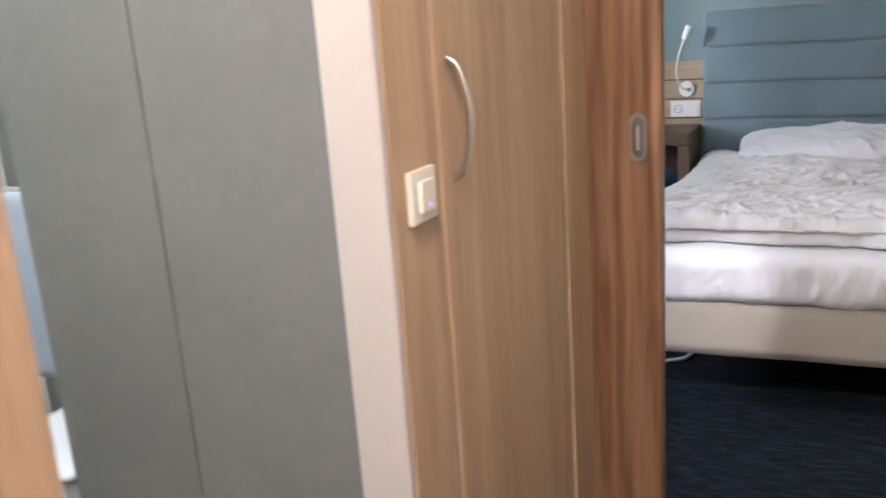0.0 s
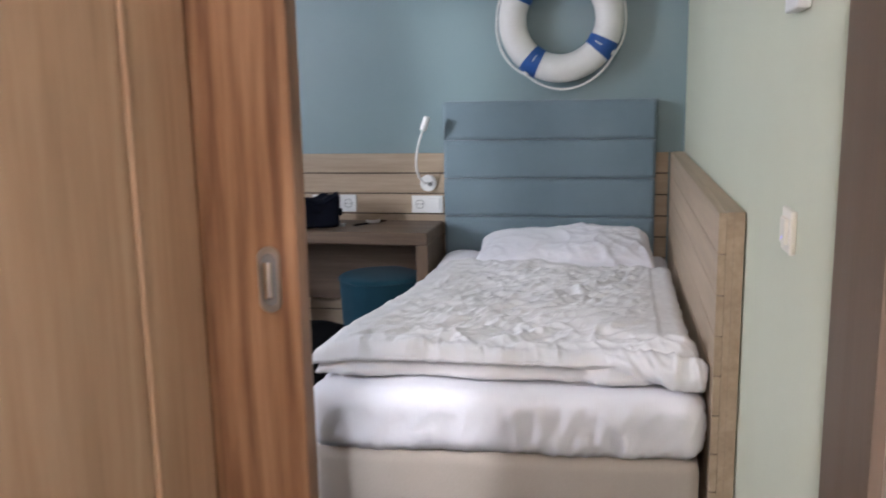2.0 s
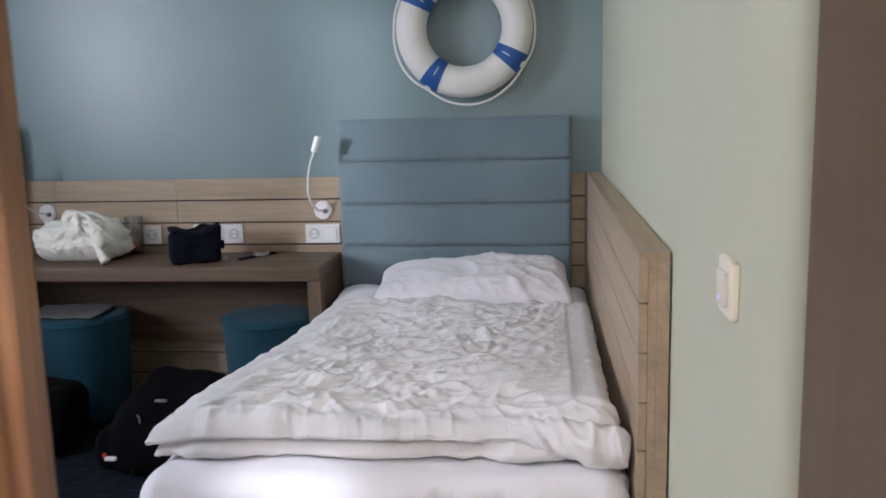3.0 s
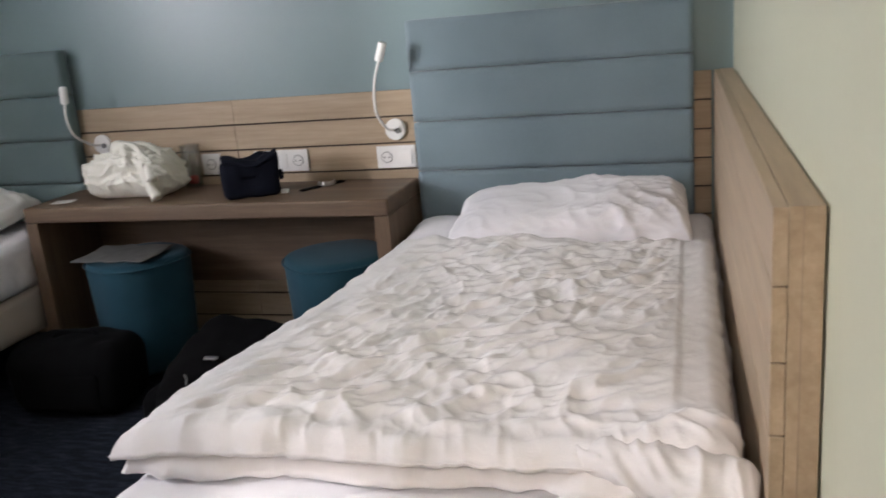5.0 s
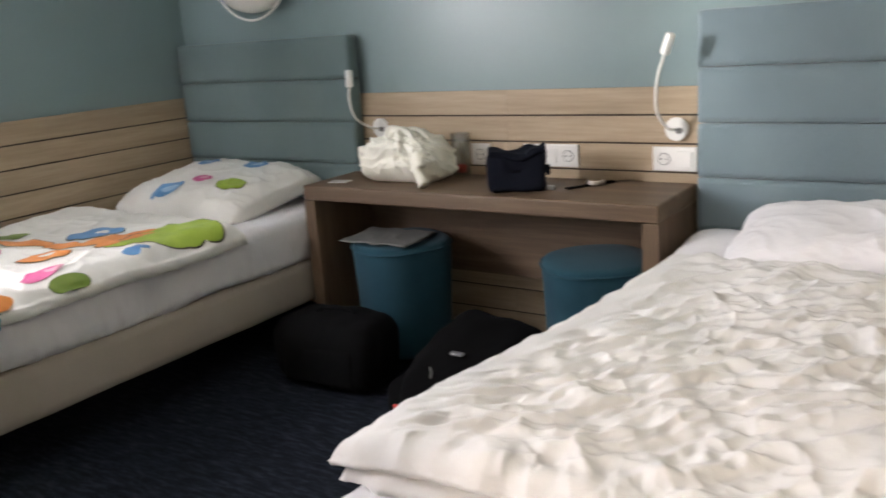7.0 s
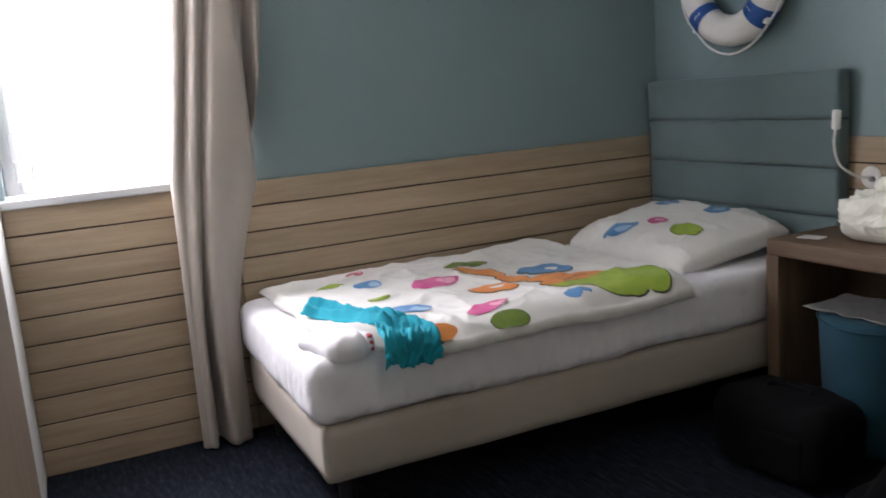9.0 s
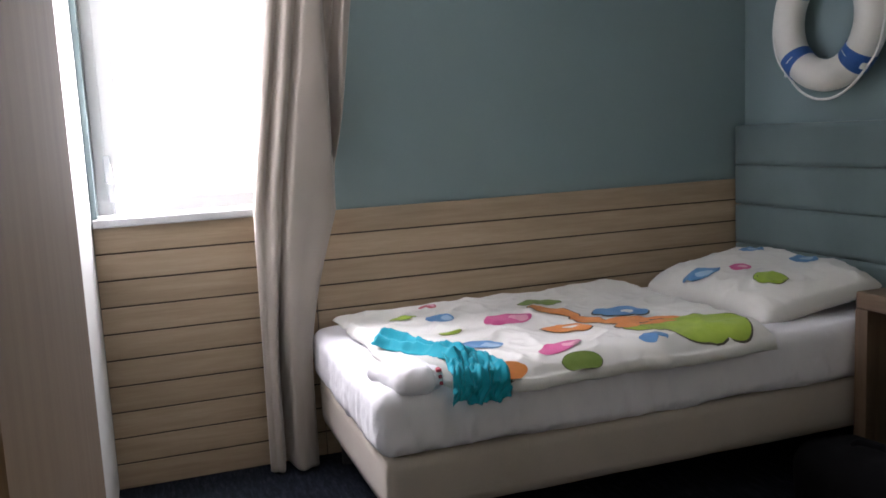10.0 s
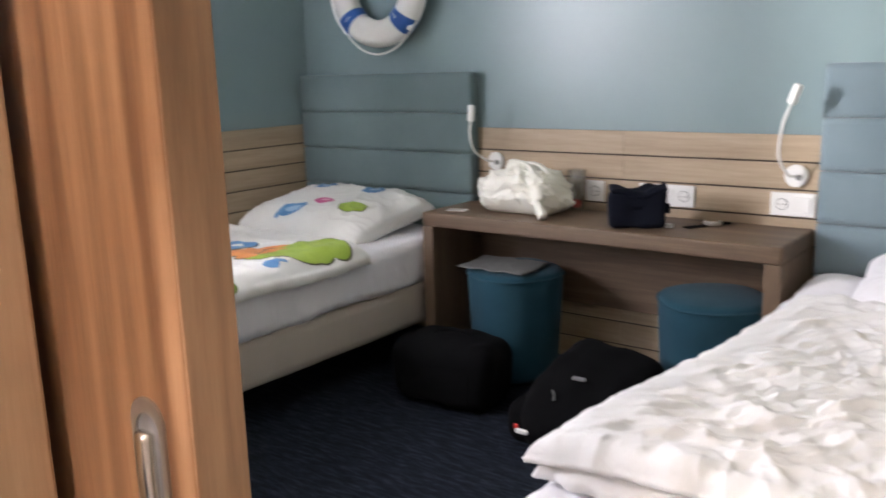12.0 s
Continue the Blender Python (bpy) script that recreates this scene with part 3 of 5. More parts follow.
fx0, fx1 = XL - 0.17, XL - 0.11
for name, b in (("window_frame", (fx0, fx1, WIN_Y0, WIN_Y0 + 0.055, WIN_Z0, WIN_Z1)), ("window_frame", (fx0, fx1, WIN_Y1 - 0.055, WIN_Y1, WIN_Z0, WIN_Z1)),
                ("window_frame", (fx0, fx1, WIN_Y0 + 0.055, WIN_Y1 - 0.055, WIN_Z0, WIN_Z0 + 0.06)), ("window_frame", (fx0, fx1, WIN_Y0 + 0.055, WIN_Y1 - 0.055, WIN_Z1 - 0.06, WIN_Z1))):
    in_parent(obj(name, box(*b, 0.006), "frame_white"), win)
in_parent(obj("sash", box(fx1 - 0.02, fx1 + 0.02, WIN_Y0 + 0.04, WIN_Y0 + 0.10, WIN_Z0 + 0.05, WIN_Z1 - 0.05, 0.006), "frame_white"), win)
in_parent(obj("sash", box(fx1 - 0.02, fx1 + 0.02, WIN_Y0 + 0.10, WIN_Y1 - 0.05, WIN_Z0 + 0.05, WIN_Z0 + 0.11, 0.006), "frame_white"), win)
in_parent(obj("hinge", box(fx1 + 0.018, fx1 + 0.035, WIN_Y0 + 0.035, WIN_Y0 + 0.06, WIN_Z0 + 0.12, WIN_Z0 + 0.22, 0.004), "alu"), win)
pane = in_parent(obj("pane", box(fx0 + 0.02, fx0 + 0.026, WIN_Y0 + 0.05, WIN_Y1 - 0.05, WIN_Z0 + 0.05, WIN_Z1 - 0.05), "glass"), win)
pane.visible_shadow = False
in_parent(obj("window_sill", box(XL - 0.11, XL + 0.045, YS + 0.004, WIN_Y1, WIN_Z0 - 0.032, WIN_Z0 - 0.002, 0.006), "alu", label="grey-white window sill"), win)

back = obj("backdrop", box(-9.0, -8.9, -9, 5, -1, 7), "outside")
tagged(back, "bright overexposed haze outside the window", "backdrop", kind="structure")
back.visible_shadow = False


def curtain(y_top, y_mid, y_low, x, z1=2.38):
    """Gathered cloth: two broad lobes with a deep fold between them low down, and narrow slanting folds above."""
    def mix(a, b, t):
        t = min(1.0, max(0.0, t))
        return a + (b - a) * t * t * (3 - 2 * t)
    bm = bmesh.new()
    rows, nu, nv = [], 170, 110
    for j in range(nv + 1):
        z = 0.012 + (z1 - 0.012) * j / nv
        if z > 1.0:
            s = (z - 1.0) / (z1 - 1.0)
            a, b = [y_mid[k] + (y_top[k] - y_mid[k]) * s for k in (0, 1)]
        else:
            s = (1.0 - z)
            a, b = [y_mid[k] + (y_low[k] - y_mid[k]) * s for k in (0, 1)]
        b = min(b + 0.012 * math.sin(z * 2.3), mix(-2.05, -1.70, (z - 0.35) / 1.5))
        low = mix(1.0, 0.0, (z - 0.15) / 0.75)
        folds = (  # centre, half width, depth
            (mix(0.40, 0.34, z / 0.9) + mix(0.0, 0.05, (z - 1.0) / 1.2), 0.045 + 0.045 * low, 0.040 + 0.10 * low),
            (mix(1.02, 0.66, (z - 0.95) / 1.0), 0.060, mix(0.0, 0.075, (z - 0.9) / 0.4)),
            (mix(1.06, 0.82, (z - 0.7) / 1.1), 0.045, mix(0.0, 0.065, (z - 0.9) / 0.4)),
            (mix(0.12, 0.17, (z - 0.4) / 1.4), 0.045, mix(0.010, 0.040, (z - 0.6) / 0.8)))
        row = []
        for i in range(nu + 1):
            u = i / nu
            d = 0.052 * max(0.0, math.sin(math.pi * u)) ** 0.5
            for c, w, h in folds:
                d -= h * math.exp(-((u - c) / w) ** 2)
            d += 0.006 * n3(u * 5, z * 1.6, 2) + 0.010 * n3(u * 7, z * 6, 5) * max(0, 1 - z / 0.35)
            d += 0.012 * math.exp(-((z - 0.80 - 0.1 * u) / 0.05) ** 2) * math.exp(-((u - 0.22) / 0.12) ** 2)
            row.append(bm.verts.new((x - 0.02 + d, a + (b - a) * u, z)))
        rows.append(row)
    for p, q in zip(rows, rows[1:]):
        for i in range(nu):
            bm.faces.new((p[i], p[i + 1], q[i + 1], q[i]))
    return bm


cur = thing("curtain", "long beige-grey satin curtain gathered beside the window", "curtain", (XL + 0.1, -2.05, 0.0))
cl = in_parent(obj("drape", curtain((-2.06, -1.70), (-2.225, -1.925), (-2.235, -2.0), XL + 0.135), "curtain", smooth=True), cur)
th = cl.modifiers.new("thickness", "SOLIDIFY")
th.thickness = 0.004
rail = in_parent(obj("curtain_rail", cyl(0.012, (XL + 0.095, YS + 0.02, 2.40), (XL + 0.095, -1.6, 2.40)), "steel", smooth=True), cur)


# ---- bed base, mattress, headboard ----
def bed(x0, x1, y0, y1, zb, zm, zt, label, seed, askew=0.0):
    e = thing("bed", label, "bed", ((x0 + x1) / 2, (y0 + y1) / 2, 0), group="single beds")
    in_parent(obj("bed_base", soft_box(x0 + 0.01, x1 - 0.01, y0 + 0.01, y1, zb, zm - 0.002, 0.018, 0.002, 5, 0.03, seed), "boxspring", smooth=True, label="beige upholstered bed base"), e)
    bm = soft_box(x0, x1, y0 - 0.008, y1, zm, zt, 0.052, 0.006, 6, 0.011, seed + 3)
    for v in bm.verts:                                  # drag folds in the fitted sheet and a wavy hem
        x, y, z = v.co
        k = max(0.0, 1 - (z - zm) / (zt - zm)) ** 0.5
        g = max(0.0, 0.8 + n3(x * 2.5, y * 2.5, seed + 20)) + 1.8 * math.exp(-((x + 0.32) / 0.17) ** 2)
        if y < y0 + 0.02:
            v.co.y -= k * g * (0.011 * (ridges(x * 1.3 + z * 0.3, z * 0.35, 10, seed) - 0.3) + 0.010 * (ridges(x * 1.2 - z * 0.5, z * 0.5, 17, seed + 4) - 0.3))
        elif x > x1 - 0.02 or x < x0 + 0.02:
            v.co.x += (1 if x > x1 - 0.02 else -1) * k * g * (0.016 * (ridges(y * 1.3 + z * 0.3, z * 0.35, 10, seed) - 0.3) + 0.007 * (ridges(y * 1.2 - z * 0.5, z * 0.5, 17, seed + 4) - 0.3))
        if z > zt - 0.05:                               # the sheet is loose beside the pillow
            v.co.z += 0.030 * math.exp(-((x - x0 - 0.10) / 0.09) ** 2 - ((y + 0.22) / 0.12) ** 2)
        if z < zm + 0.05:
            v.co.z += 0.010 * n3(x * 4, y * 4, seed + 5) - 0.004
    in_parent(obj("mattress", bm, "linen", smooth=True, label="mattress in a white fitted sheet"), e)
    for lx in (x0 + 0.09, x1 - 0.09):
        for ly in (y0 + 0.09, y1 - 0.12):
            in_parent(obj("leg", cyl(0.024, (lx, ly, 0), (lx, ly, zb + 0.006), r2=0.028), "dark", smooth=False), e)
    for o in e.children:                                # sheared to fit the camera's view: the foot is not square to the wall
        for v in o.data.vertices:
            v.co.y += askew * (v.co.x - (x0 + x1) / 2) * min(1.0, max(0.0, (y1 - v.co.y) / (y1 - y0)))
    return e


BR = dict(x0=-1.062, x1=-0.060, y0=-1.967, y1=-0.07)
BL = dict(x0=-3.545, x1=-2.555, y0=-2.03, y1=-0.07)
bed_r = bed(**BR, zb=0.175, zm=0.352, zt=0.512, label="single boxspring bed with rumpled white bedding beside a wood panel", seed=2.0, askew=0.045)
bed_l = bed(**BL, zb=0.158, zm=0.333, zt=0.53, label="single boxspring bed with white sheet under the wooden wainscot", seed=9.0)


def headboard(x0, x1, top, label, cloth):
    e = thing("headboard", label, "headboard", ((x0 + x1) / 2, 0, 0), group="upholstered headboards")
    z, k = top, 0
    while z > 0.25:
        z0 = max(z - 0.1765, 0.2)
        in_parent(obj("padded_strip", soft_box(x0, x1, -0.062, -0.004, z0 + 0.0006, z - 0.0006, 0.006, 0.0008, 4, 0.02, k + x0), cloth, smooth=True), e)
        z -= 0.1765
        k += 1
    in_parent(obj("backing", box(x0 + 0.01, x1 - 0.01, -0.012, -0.002, 0.2, top - 0.01), "joint"), e)
    return e


# the headboards' tones differ only by the light put into their colour
headboard(-1.075, -0.116, 1.206, "upholstered headboard with four horizontal seams by the desk, brighter bluish daylight painted in", "felt_lit")
headboard(-3.556, -2.503, 1.208, "upholstered headboard in the room's corner beside the desk, dimmer greenish light painted in", "felt_shaded")


# ---- lifebuoys ----
def lifebuoy(turn):
    e = thing("lifebuoy", "white lifebuoy with blue bands and white rope on the wall", "lifebuoy", (0, 0, 0), group="lifebuoys above the beds")
    R, r = 0.212, 0.0615
    bm = bmesh.new()
    n, m = 72, 24
    rows = [[bm.verts.new(((R + r * math.cos(b)) * math.cos(a), -r * 0.95 * math.sin(b), (R + r * math.cos(b)) * math.sin(a)))
             for b in (2 * math.pi * k / m for k in range(m))] for a in (2 * math.pi * i / n for i in range(n))]
    for i in range(n):
        for k in range(m):
            bm.faces.new((rows[i][k], rows[(i + 1) % n][k], rows[(i + 1) % n][(k + 1) % m], rows[i][(k + 1) % m]))
    part("ring", bm, "buoy_white", e, smooth=True)
    for q in range(4):
        mid = radians(turn + 90 * q)
        bm = bmesh.new()
        rows = []
        for i in range(9):
            a = mid + radians(8.5) * (i / 4 - 1)
            rr = r + 0.0035
            rows.append([bm.verts.new(((R + rr * math.cos(b)) * math.cos(a), -rr * 0.95 * math.sin(b), (R + rr * math.cos(b)) * math.sin(a))) for b in (2 * math.pi * k / m for k in range(m))])
        for p, s in zip(rows, rows[1:]):
            for k in range(m):
                bm.faces.new((p[k], s[k], s[(k + 1) % m], p[(k + 1) % m]))
        band = part("band", bm, "buoy_blue", e, smooth=True)
        bm = bmesh.new()
        rows = []
        for i in range(3):
            a = mid + radians(0.45) * (i - 1)
            rr = r + 0.0045
            rows.append([bm.verts.new(((R + rr * math.cos(b)) * math.cos(a), -rr * 0.95 * math.sin(b), (R + rr * math.cos(b)) * math.sin(a))) for b in (radians(86 + 4 * k) for k in range(9))])
        for p, s_ in zip(rows, rows[1:]):
            for k in range(8):
                bm.faces.new((p[k], s_[k], s_[k + 1], p[k + 1]))
        part("stripe", bm, "frame_white", band, "short white stripe", smooth=True)
        nxt = mid + math.pi / 2
        pts = []
        for i in range(9):
            t = i / 8
            a = mid + (nxt - mid) * t
            rr = R + r + 0.008
            sag = 0.022 * math.sin(math.pi * t) * (1.0 if math.sin(a) < 0 else 0.25)
            pts.append((rr * math.cos(a), -0.012, rr * math.sin(a) - sag))
        part("rope", tube(pts, 0.005, 8, 4), "rope", e, smooth=True)
        part("clip", soft_box((R + r) * math.cos(mid) - 0.012, (R + r) * math.cos(mid) + 0.012, -0.03, -0.004, (R + r) * math.sin(mid) - 0.012, (R + r) * math.sin(mid) + 0.012, 0.006, step=0.008), "rope", e, smooth=True)
    part("hook", cyl(0.006, (0, 0.078, 0.14), (0, -0.03, 0.14)), "steel", e, smooth=True)
    return e


b1 = lifebuoy(57)
b1.location = (-0.539, -0.060, 1.555)
b2 = copy_thing(b1, pose(-3.005, -0.060, 1.598, 0, 12, 0))


# ---- desk ----
DX0, DX1, DY, DZ = -2.525, -1.086, -0.388, 0.65
desk = thing("desk", "brown wooden wall desk with thick sides between the beds", "desk", ((DX0 + DX1) / 2, DY / 2, 0))
in_parent(obj("desktop", box(DX0, DX1, DY, -0.022, DZ - 0.058, DZ, 0.009, 3), "walnut_x"), desk)
for x0, x1 in ((DX0, DX0 + 0.052), (DX1 - 0.052, DX1)):
    in_parent(obj("side_panel", box(x0, x1, DY, -0.022, 0.0, DZ - 0.058, 0.003), "walnut_z"), desk)
in_parent(obj("back_panel", box(DX0 + 0.052, DX1 - 0.052, -0.045, -0.027, 0.26, DZ - 0.058, 0.002), "walnut_x"), desk)


# ---- reading lamps and sockets on the panel ----
def reading_lamp(bx, bz, neck, head, tip):
    e = thing("reading_lamp", "white gooseneck reading lamp on a round wall plate", "reading lamp", (bx, 0, bz), group="reading lamps")
    in_parent(obj("wall_plate", cyl(0.039, (bx, -0.016, bz), (bx, 0.0, bz), 36, bevel=0.004), "white_plastic", smooth=False), e)
    in_parent(obj("switch_knob", cyl(0.010, (bx + 0.012, -0.024, bz - 0.004), (bx + 0.012, -0.014, bz - 0.004), 16), "grey_plastic"), e)
    in_parent(obj("gooseneck", tube(neck, 0.0046, 10, 10), "white_plastic", smooth=True), e)
    h = in_parent(obj("lamp_head", cyl(0.0148, head, tip, 24, bevel=0.003), "white_plastic", smooth=False), e)
    return e


reading_lamp(-1.161, 0.827, [(-1.161, -0.015, 0.827), (-1.178, -0.05, 0.836), (-1.195, -0.10, 0.90), (-1.18, -0.135, 1.0), (-1.148, -0.15, 1.085)], (-1.150, -0.15, 1.08), (-1.128, -0.152, 1.142))
reading_lamp(-2.411, 0.825, [(-2.411, -0.015, 0.825), (-2.425, -0.06, 0.834), (-2.447, -0.12, 0.88), (-2.447, -0.148, 0.95), (-2.438, -0.15, 1.01)], (-2.438, -0.15, 1.005), (-2.434, -0.15, 1.071))


def socket(x0, n, z0, plate=0.071, h=0.082, first="socket"):
    w = plate * n + 0.008
    e = thing("wall_socket", "white plastic wall socket plate above the desk", "socket", (x0 + w / 2, 0, z0 + h / 2), group="wall sockets")
    in_parent(obj("frame_plate", box(x0, x0 + w, -0.011, 0.0, z0, z0 + h, 0.003), "white_plastic"), e)
    for k in range(n):
        cx, cz = x0 + 0.004 + plate * (k + 0.5), z0 + h / 2
        if (k % 2 == 0) == (first == "socket"):
            bm = cyl(0.021, (cx, -0.0125, cz), (cx, -0.010, cz), 28)
            in_parent(obj("well", bm, "grey_plastic"), e)
            in_parent(obj("insert", cyl(0.0185, (cx, -0.0135, cz), (cx, -0.011, cz), 28), "white_plastic"), e)
            for dx in (-0.0095, 0.0095):
                in_parent(obj("pin_hole", cyl(0.0028, (cx + dx, -0.0142, cz), (cx + dx, -0.012, cz), 10), "dark"), e)
        else:
            in_parent(obj("rocker", box(cx - 0.027, cx + 0.027, -0.016, -0.010, cz - 0.027, cz + 0.027, 0.003), "white_plastic"), e)
    return e


socket(-1.243, 2, 0.685)
socket(-1.742, 3, 0.687)
socket(-1.972, 1, 0.685)


# ---- stools ----
def stool():
    e = thing("stool", "round teal upholstered pouf stool standing under the desk", "stool", (0, 0, 0), group="stools under the desk")
    prof = [(0.0, 0.012), (0.140, 0.012), (0.152, 0.018), (0.156, 0.035), (0.163, 0.15), (0.170, 0.30), (0.175, 0.40), (0.1755, 0.425), (0.1715, 0.437), (0.166, 0.443), (0.150, 0.449), (0.09, 0.455), (0.0, 0.457)]
    bm = bmesh.new()
    n = 64
    rows = []
    for r, z in prof:
        row = []
        for k in range(n):
            a = 2 * math.pi * k / n
            rr = 1.07 * r * (1 + 0.018 * n3(math.cos(a) * 1.5, math.sin(a) * 1.5, z * 4) + 0.03 * math.cos(4 * a))
            row.append(bm.verts.new((rr * math.cos(a), rr * math.sin(a), z + 0.002 * n3(rr * 9 * math.cos(a), rr * 9 * math.sin(a), 3))))
        rows.append(row)
    for p, q in zip(rows, rows[1:]):
        for k in range(n):
            bm.faces.new((p[k], p[(k + 1) % n], q[(k + 1) % n], q[k]))
    bmesh.ops.remove_doubles(bm, verts=bm.verts, dist=1e-5)
    part("body", bm, "teal", e, smooth=True)
    ring = [(0.191 * (1 + 0.03 * math.cos(4 * a)) * math.cos(a), 0.191 * (1 + 0.03 * math.cos(4 * a)) * math.sin(a), 0.428) for a in (2 * math.pi * k / 40 for k in range(41))]
    part("piping", tube(ring, 0.0035, 8, 0), "teal", e, smooth=True)
    for k in range(4):
        a = math.pi / 4 + k * math.pi / 2
        part("foot", cyl(0.016, (0.1 * math.cos(a), 0.1 * math.sin(a), 0), (0.1 * math.cos(a), 0.1 * math.sin(a), 0.016), 14), "dark", e)
    return e


s1 = stool()
s1.matrix_basis = pose(-2.13, -0.30, 0, 0, 0, 14)
s2 = copy_thing(s1, pose(-1.325, -0.30, 0, 0, 0, -6))

bm, _t = cover(-2.305, -1.995, -0.455, -0.225, 0.459, 0.006, 0.02, 0.004, 9, 4.0, 40, 34, 0.036)
tagged(obj("newspaper", bm, "paper", smooth=True), "grey-white folded paper lying on the teal stool", "paper")


# ---- bedding ----
def creases(x, y):
    """Fine crumples all over, a few long drag folds, and a calmer hem along the panel side."""
    calm = 0.15 + 0.85 * min(1, max(0, (-0.165 - x) / 0.05))
    strip = -0.004 * min(1, max(0, (x + 0.170) / 0.012)) * min(1, max(0, (y + 1.86) / 0.08))
    front = math.exp(-max(0.0, y + 1.985) / 0.07)
    pleats = 0.010 * front * (ridges(x * 1.6 + 0.25 * y, y * 0.4, 11, 81) - 0.35)
    rim = min(1, max(0, (x + 1.0) / 0.05)) * min(1, max(0, (y + 1.96) / 0.06))
    cx_, cy_ = x + 0.55, y + 1.30
    turn = 0.95 + 0.75 * n3(x * 1.3, y * 1.3, 5)                   # the folds change direction over the bed
    u, w = cx_ * math.cos(turn) + cy_ * math.sin(turn), -cx_ * math.sin(turn) + cy_ * math.cos(turn)
    wu, ww = u + 0.035 * n3(x * 6, y * 6, 31), w + 0.035 * n3(x * 6, y * 6, 32)
    lumps = 0.011 * n3(wu * 8.0, ww * 15, 77) + 0.010 * n3(wu * 15, ww * 25, 78) + 0.0045 * n3(wu * 28, ww * 42, 79)
    long_folds = ridges(wu * 0.55, ww * 1.1, 9.0, 40) - 0.3
    cross = ridges(x * 1.1, y * 0.8, 9.0, 52) - 0.3
    flat = ridges(x * 0.35, y * 1.4, 9.0, 66) - 0.3                # level folds drawn across by the pillow
    near = min(1, max(0, (y + 1.05) / 0.3))
    patchy = 0.75 + 0.6 * max(0, n3(x * 2.6, y * 2.6, 70) + 0.3)
    t = min(1, max(0, (y + 1.75) / 0.6))
    rumple = (1 - 0.4 * near) * (0.010 * long_folds + 0.007 * cross * patchy) + 0.007 * near * flat + patchy * lumps
    return strip + pleats - 0.026 * t * t * (3 - 2 * t) + calm * (0.30 + 0.70 * rim) * rumple


duvet = thing("duvet", "rumpled white cotton duvet folded double on the bed", "duvet", (-0.57, -1.2, 0.535))
DROP, BACK = -0.050, 0.100                              # lowers the layers onto the sheet and draws them back from the foot


def settle(bm):
    """Brings a layer of bedding onto the mattress, a little askew like the bed."""
    for v in bm.verts:
        f = min(1.0, max(0.0, (-0.6 - v.co.y) / 1.35))
        v.co.z += DROP
        v.co.y += f * (BACK + 0.030 * (v.co.x + 0.55))
    return bm


bm, _t = cover(-1.048, -0.17, -1.980, -1.35, 0.556, 0.060, 0.034, 0.010, 10, 21, 190, 110, 0.026, None,
             lambda x, y: 0.011 * math.exp(-max(0.0, y + 1.985) / 0.06) * (ridges(x * 1.4 - 0.2 * y, y * 0.4, 10, 93) - 0.4))
in_parent(obj("lower_layer", settle(bm), "duvet", smooth=True), duvet)
bm, top_r = cover(-1.060, -0.078, -1.985, -0.645, 0.600, 0.056, 0.040, 0.0, 12, 5, 280, 390, 0.016, None, creases)
for v in bm.verts:                                      # the corner bunched up against the wood panel
    d = math.hypot((v.co.x + 0.12) / 1.3, v.co.y + 1.93)
    v.co.z += 0.026 * math.exp(-(d / 0.06) ** 2) * (0.6 + 0.8 * ridges(v.co.x, v.co.y, 11, 2))
for v in bm.verts:                                      # lies askew: its free edge draws in towards the pillow
    f = min(1, max(0, (v.co.y + 1.95) / 1.3))
    v.co.x += 0.095 * f * min(1, max(0, (-0.09 - v.co.x) / 0.92))
for v in bm.verts:                                      # the free front corner pinches to a point
    d = math.hypot(v.co.x + 1.05, v.co.y + 1.975)
    k = math.exp(-(d / 0.09) ** 2)
    v.co += Vector((-0.020 * k, 0, -0.018 * k))
in_parent(obj("upper_layer", settle(bm), "duvet", smooth=True), duvet)
bm = tube([(-0.40, -1.935, 0.606), (-0.27, -1.958, 0.622), (-0.17, -1.98, 0.618), (-0.100, -1.996, 0.606), (-0.058, -2.000, 0.600)], lambda t: 0.014 + 0.030 * math.sin(min(1.0, t * 1.5) * math.pi / 2) * math.sqrt(max(0.0, 1 - max(0.0, (t - 0.8) / 0.2) ** 2 * 0.75)), 36, 18)
for v in bm.verts:
    x, y, z = v.co
    k = ridges(x * 1.4 + z * 0.8, y * 0.6 + z * 0.6, 13, 33) - 0.35
    v.co += Vector((0, y + 1.975, z - 0.615)).normalized() * 0.013 * k
    v.co.z = max(v.co.z, 0.572)
in_parent(obj("corner_roll", settle(bm), "duvet", smooth=True, label="rolled corner of the duvet"), duvet)

bm, _t = pillow_mesh(0.755, 0.45, 0.142, 3.0, 0.006, 110)
for v in bm.verts:                                      # fuller at one end, with long slanting folds
    x, y, z = v.co
    if z > 0.05:
        k = min(1, (z - 0.05) / 0.03)
        v.co.z += 0.16 * (x / 0.37) * (z - 0.05) + 0.015 * (ridges(x * 0.9 + y * 0.8, y * 0.7 - x * 0.3, 5.5, 14) - 0.3) * (0.35 + 0.65 * min(1, max(0, (x + 0.15) / 0.2))) * k
        v.co.z += 0.010 * k * (ridges(x * 0.7 - y * 0.9, y * 0.8 + x * 0.4, 9.0, 24) - 0.3) * min(1, max(0, (x + 0.05) / 0.15))
    v.co.y -= 0.016 * (ridges(x * 0.9 + z, z * 2.0, 8.0, 31) - 0.3) * max(0.0, -y / 0.23) ** 3
pl = obj("pillow", bm, "linen", smooth=True)
pl.matrix_basis = pose(-0.500, -0.325, 0.510, 7, 0, 3)
tagged(pl, "creased white pillow leaning against the headboard", "pillow")


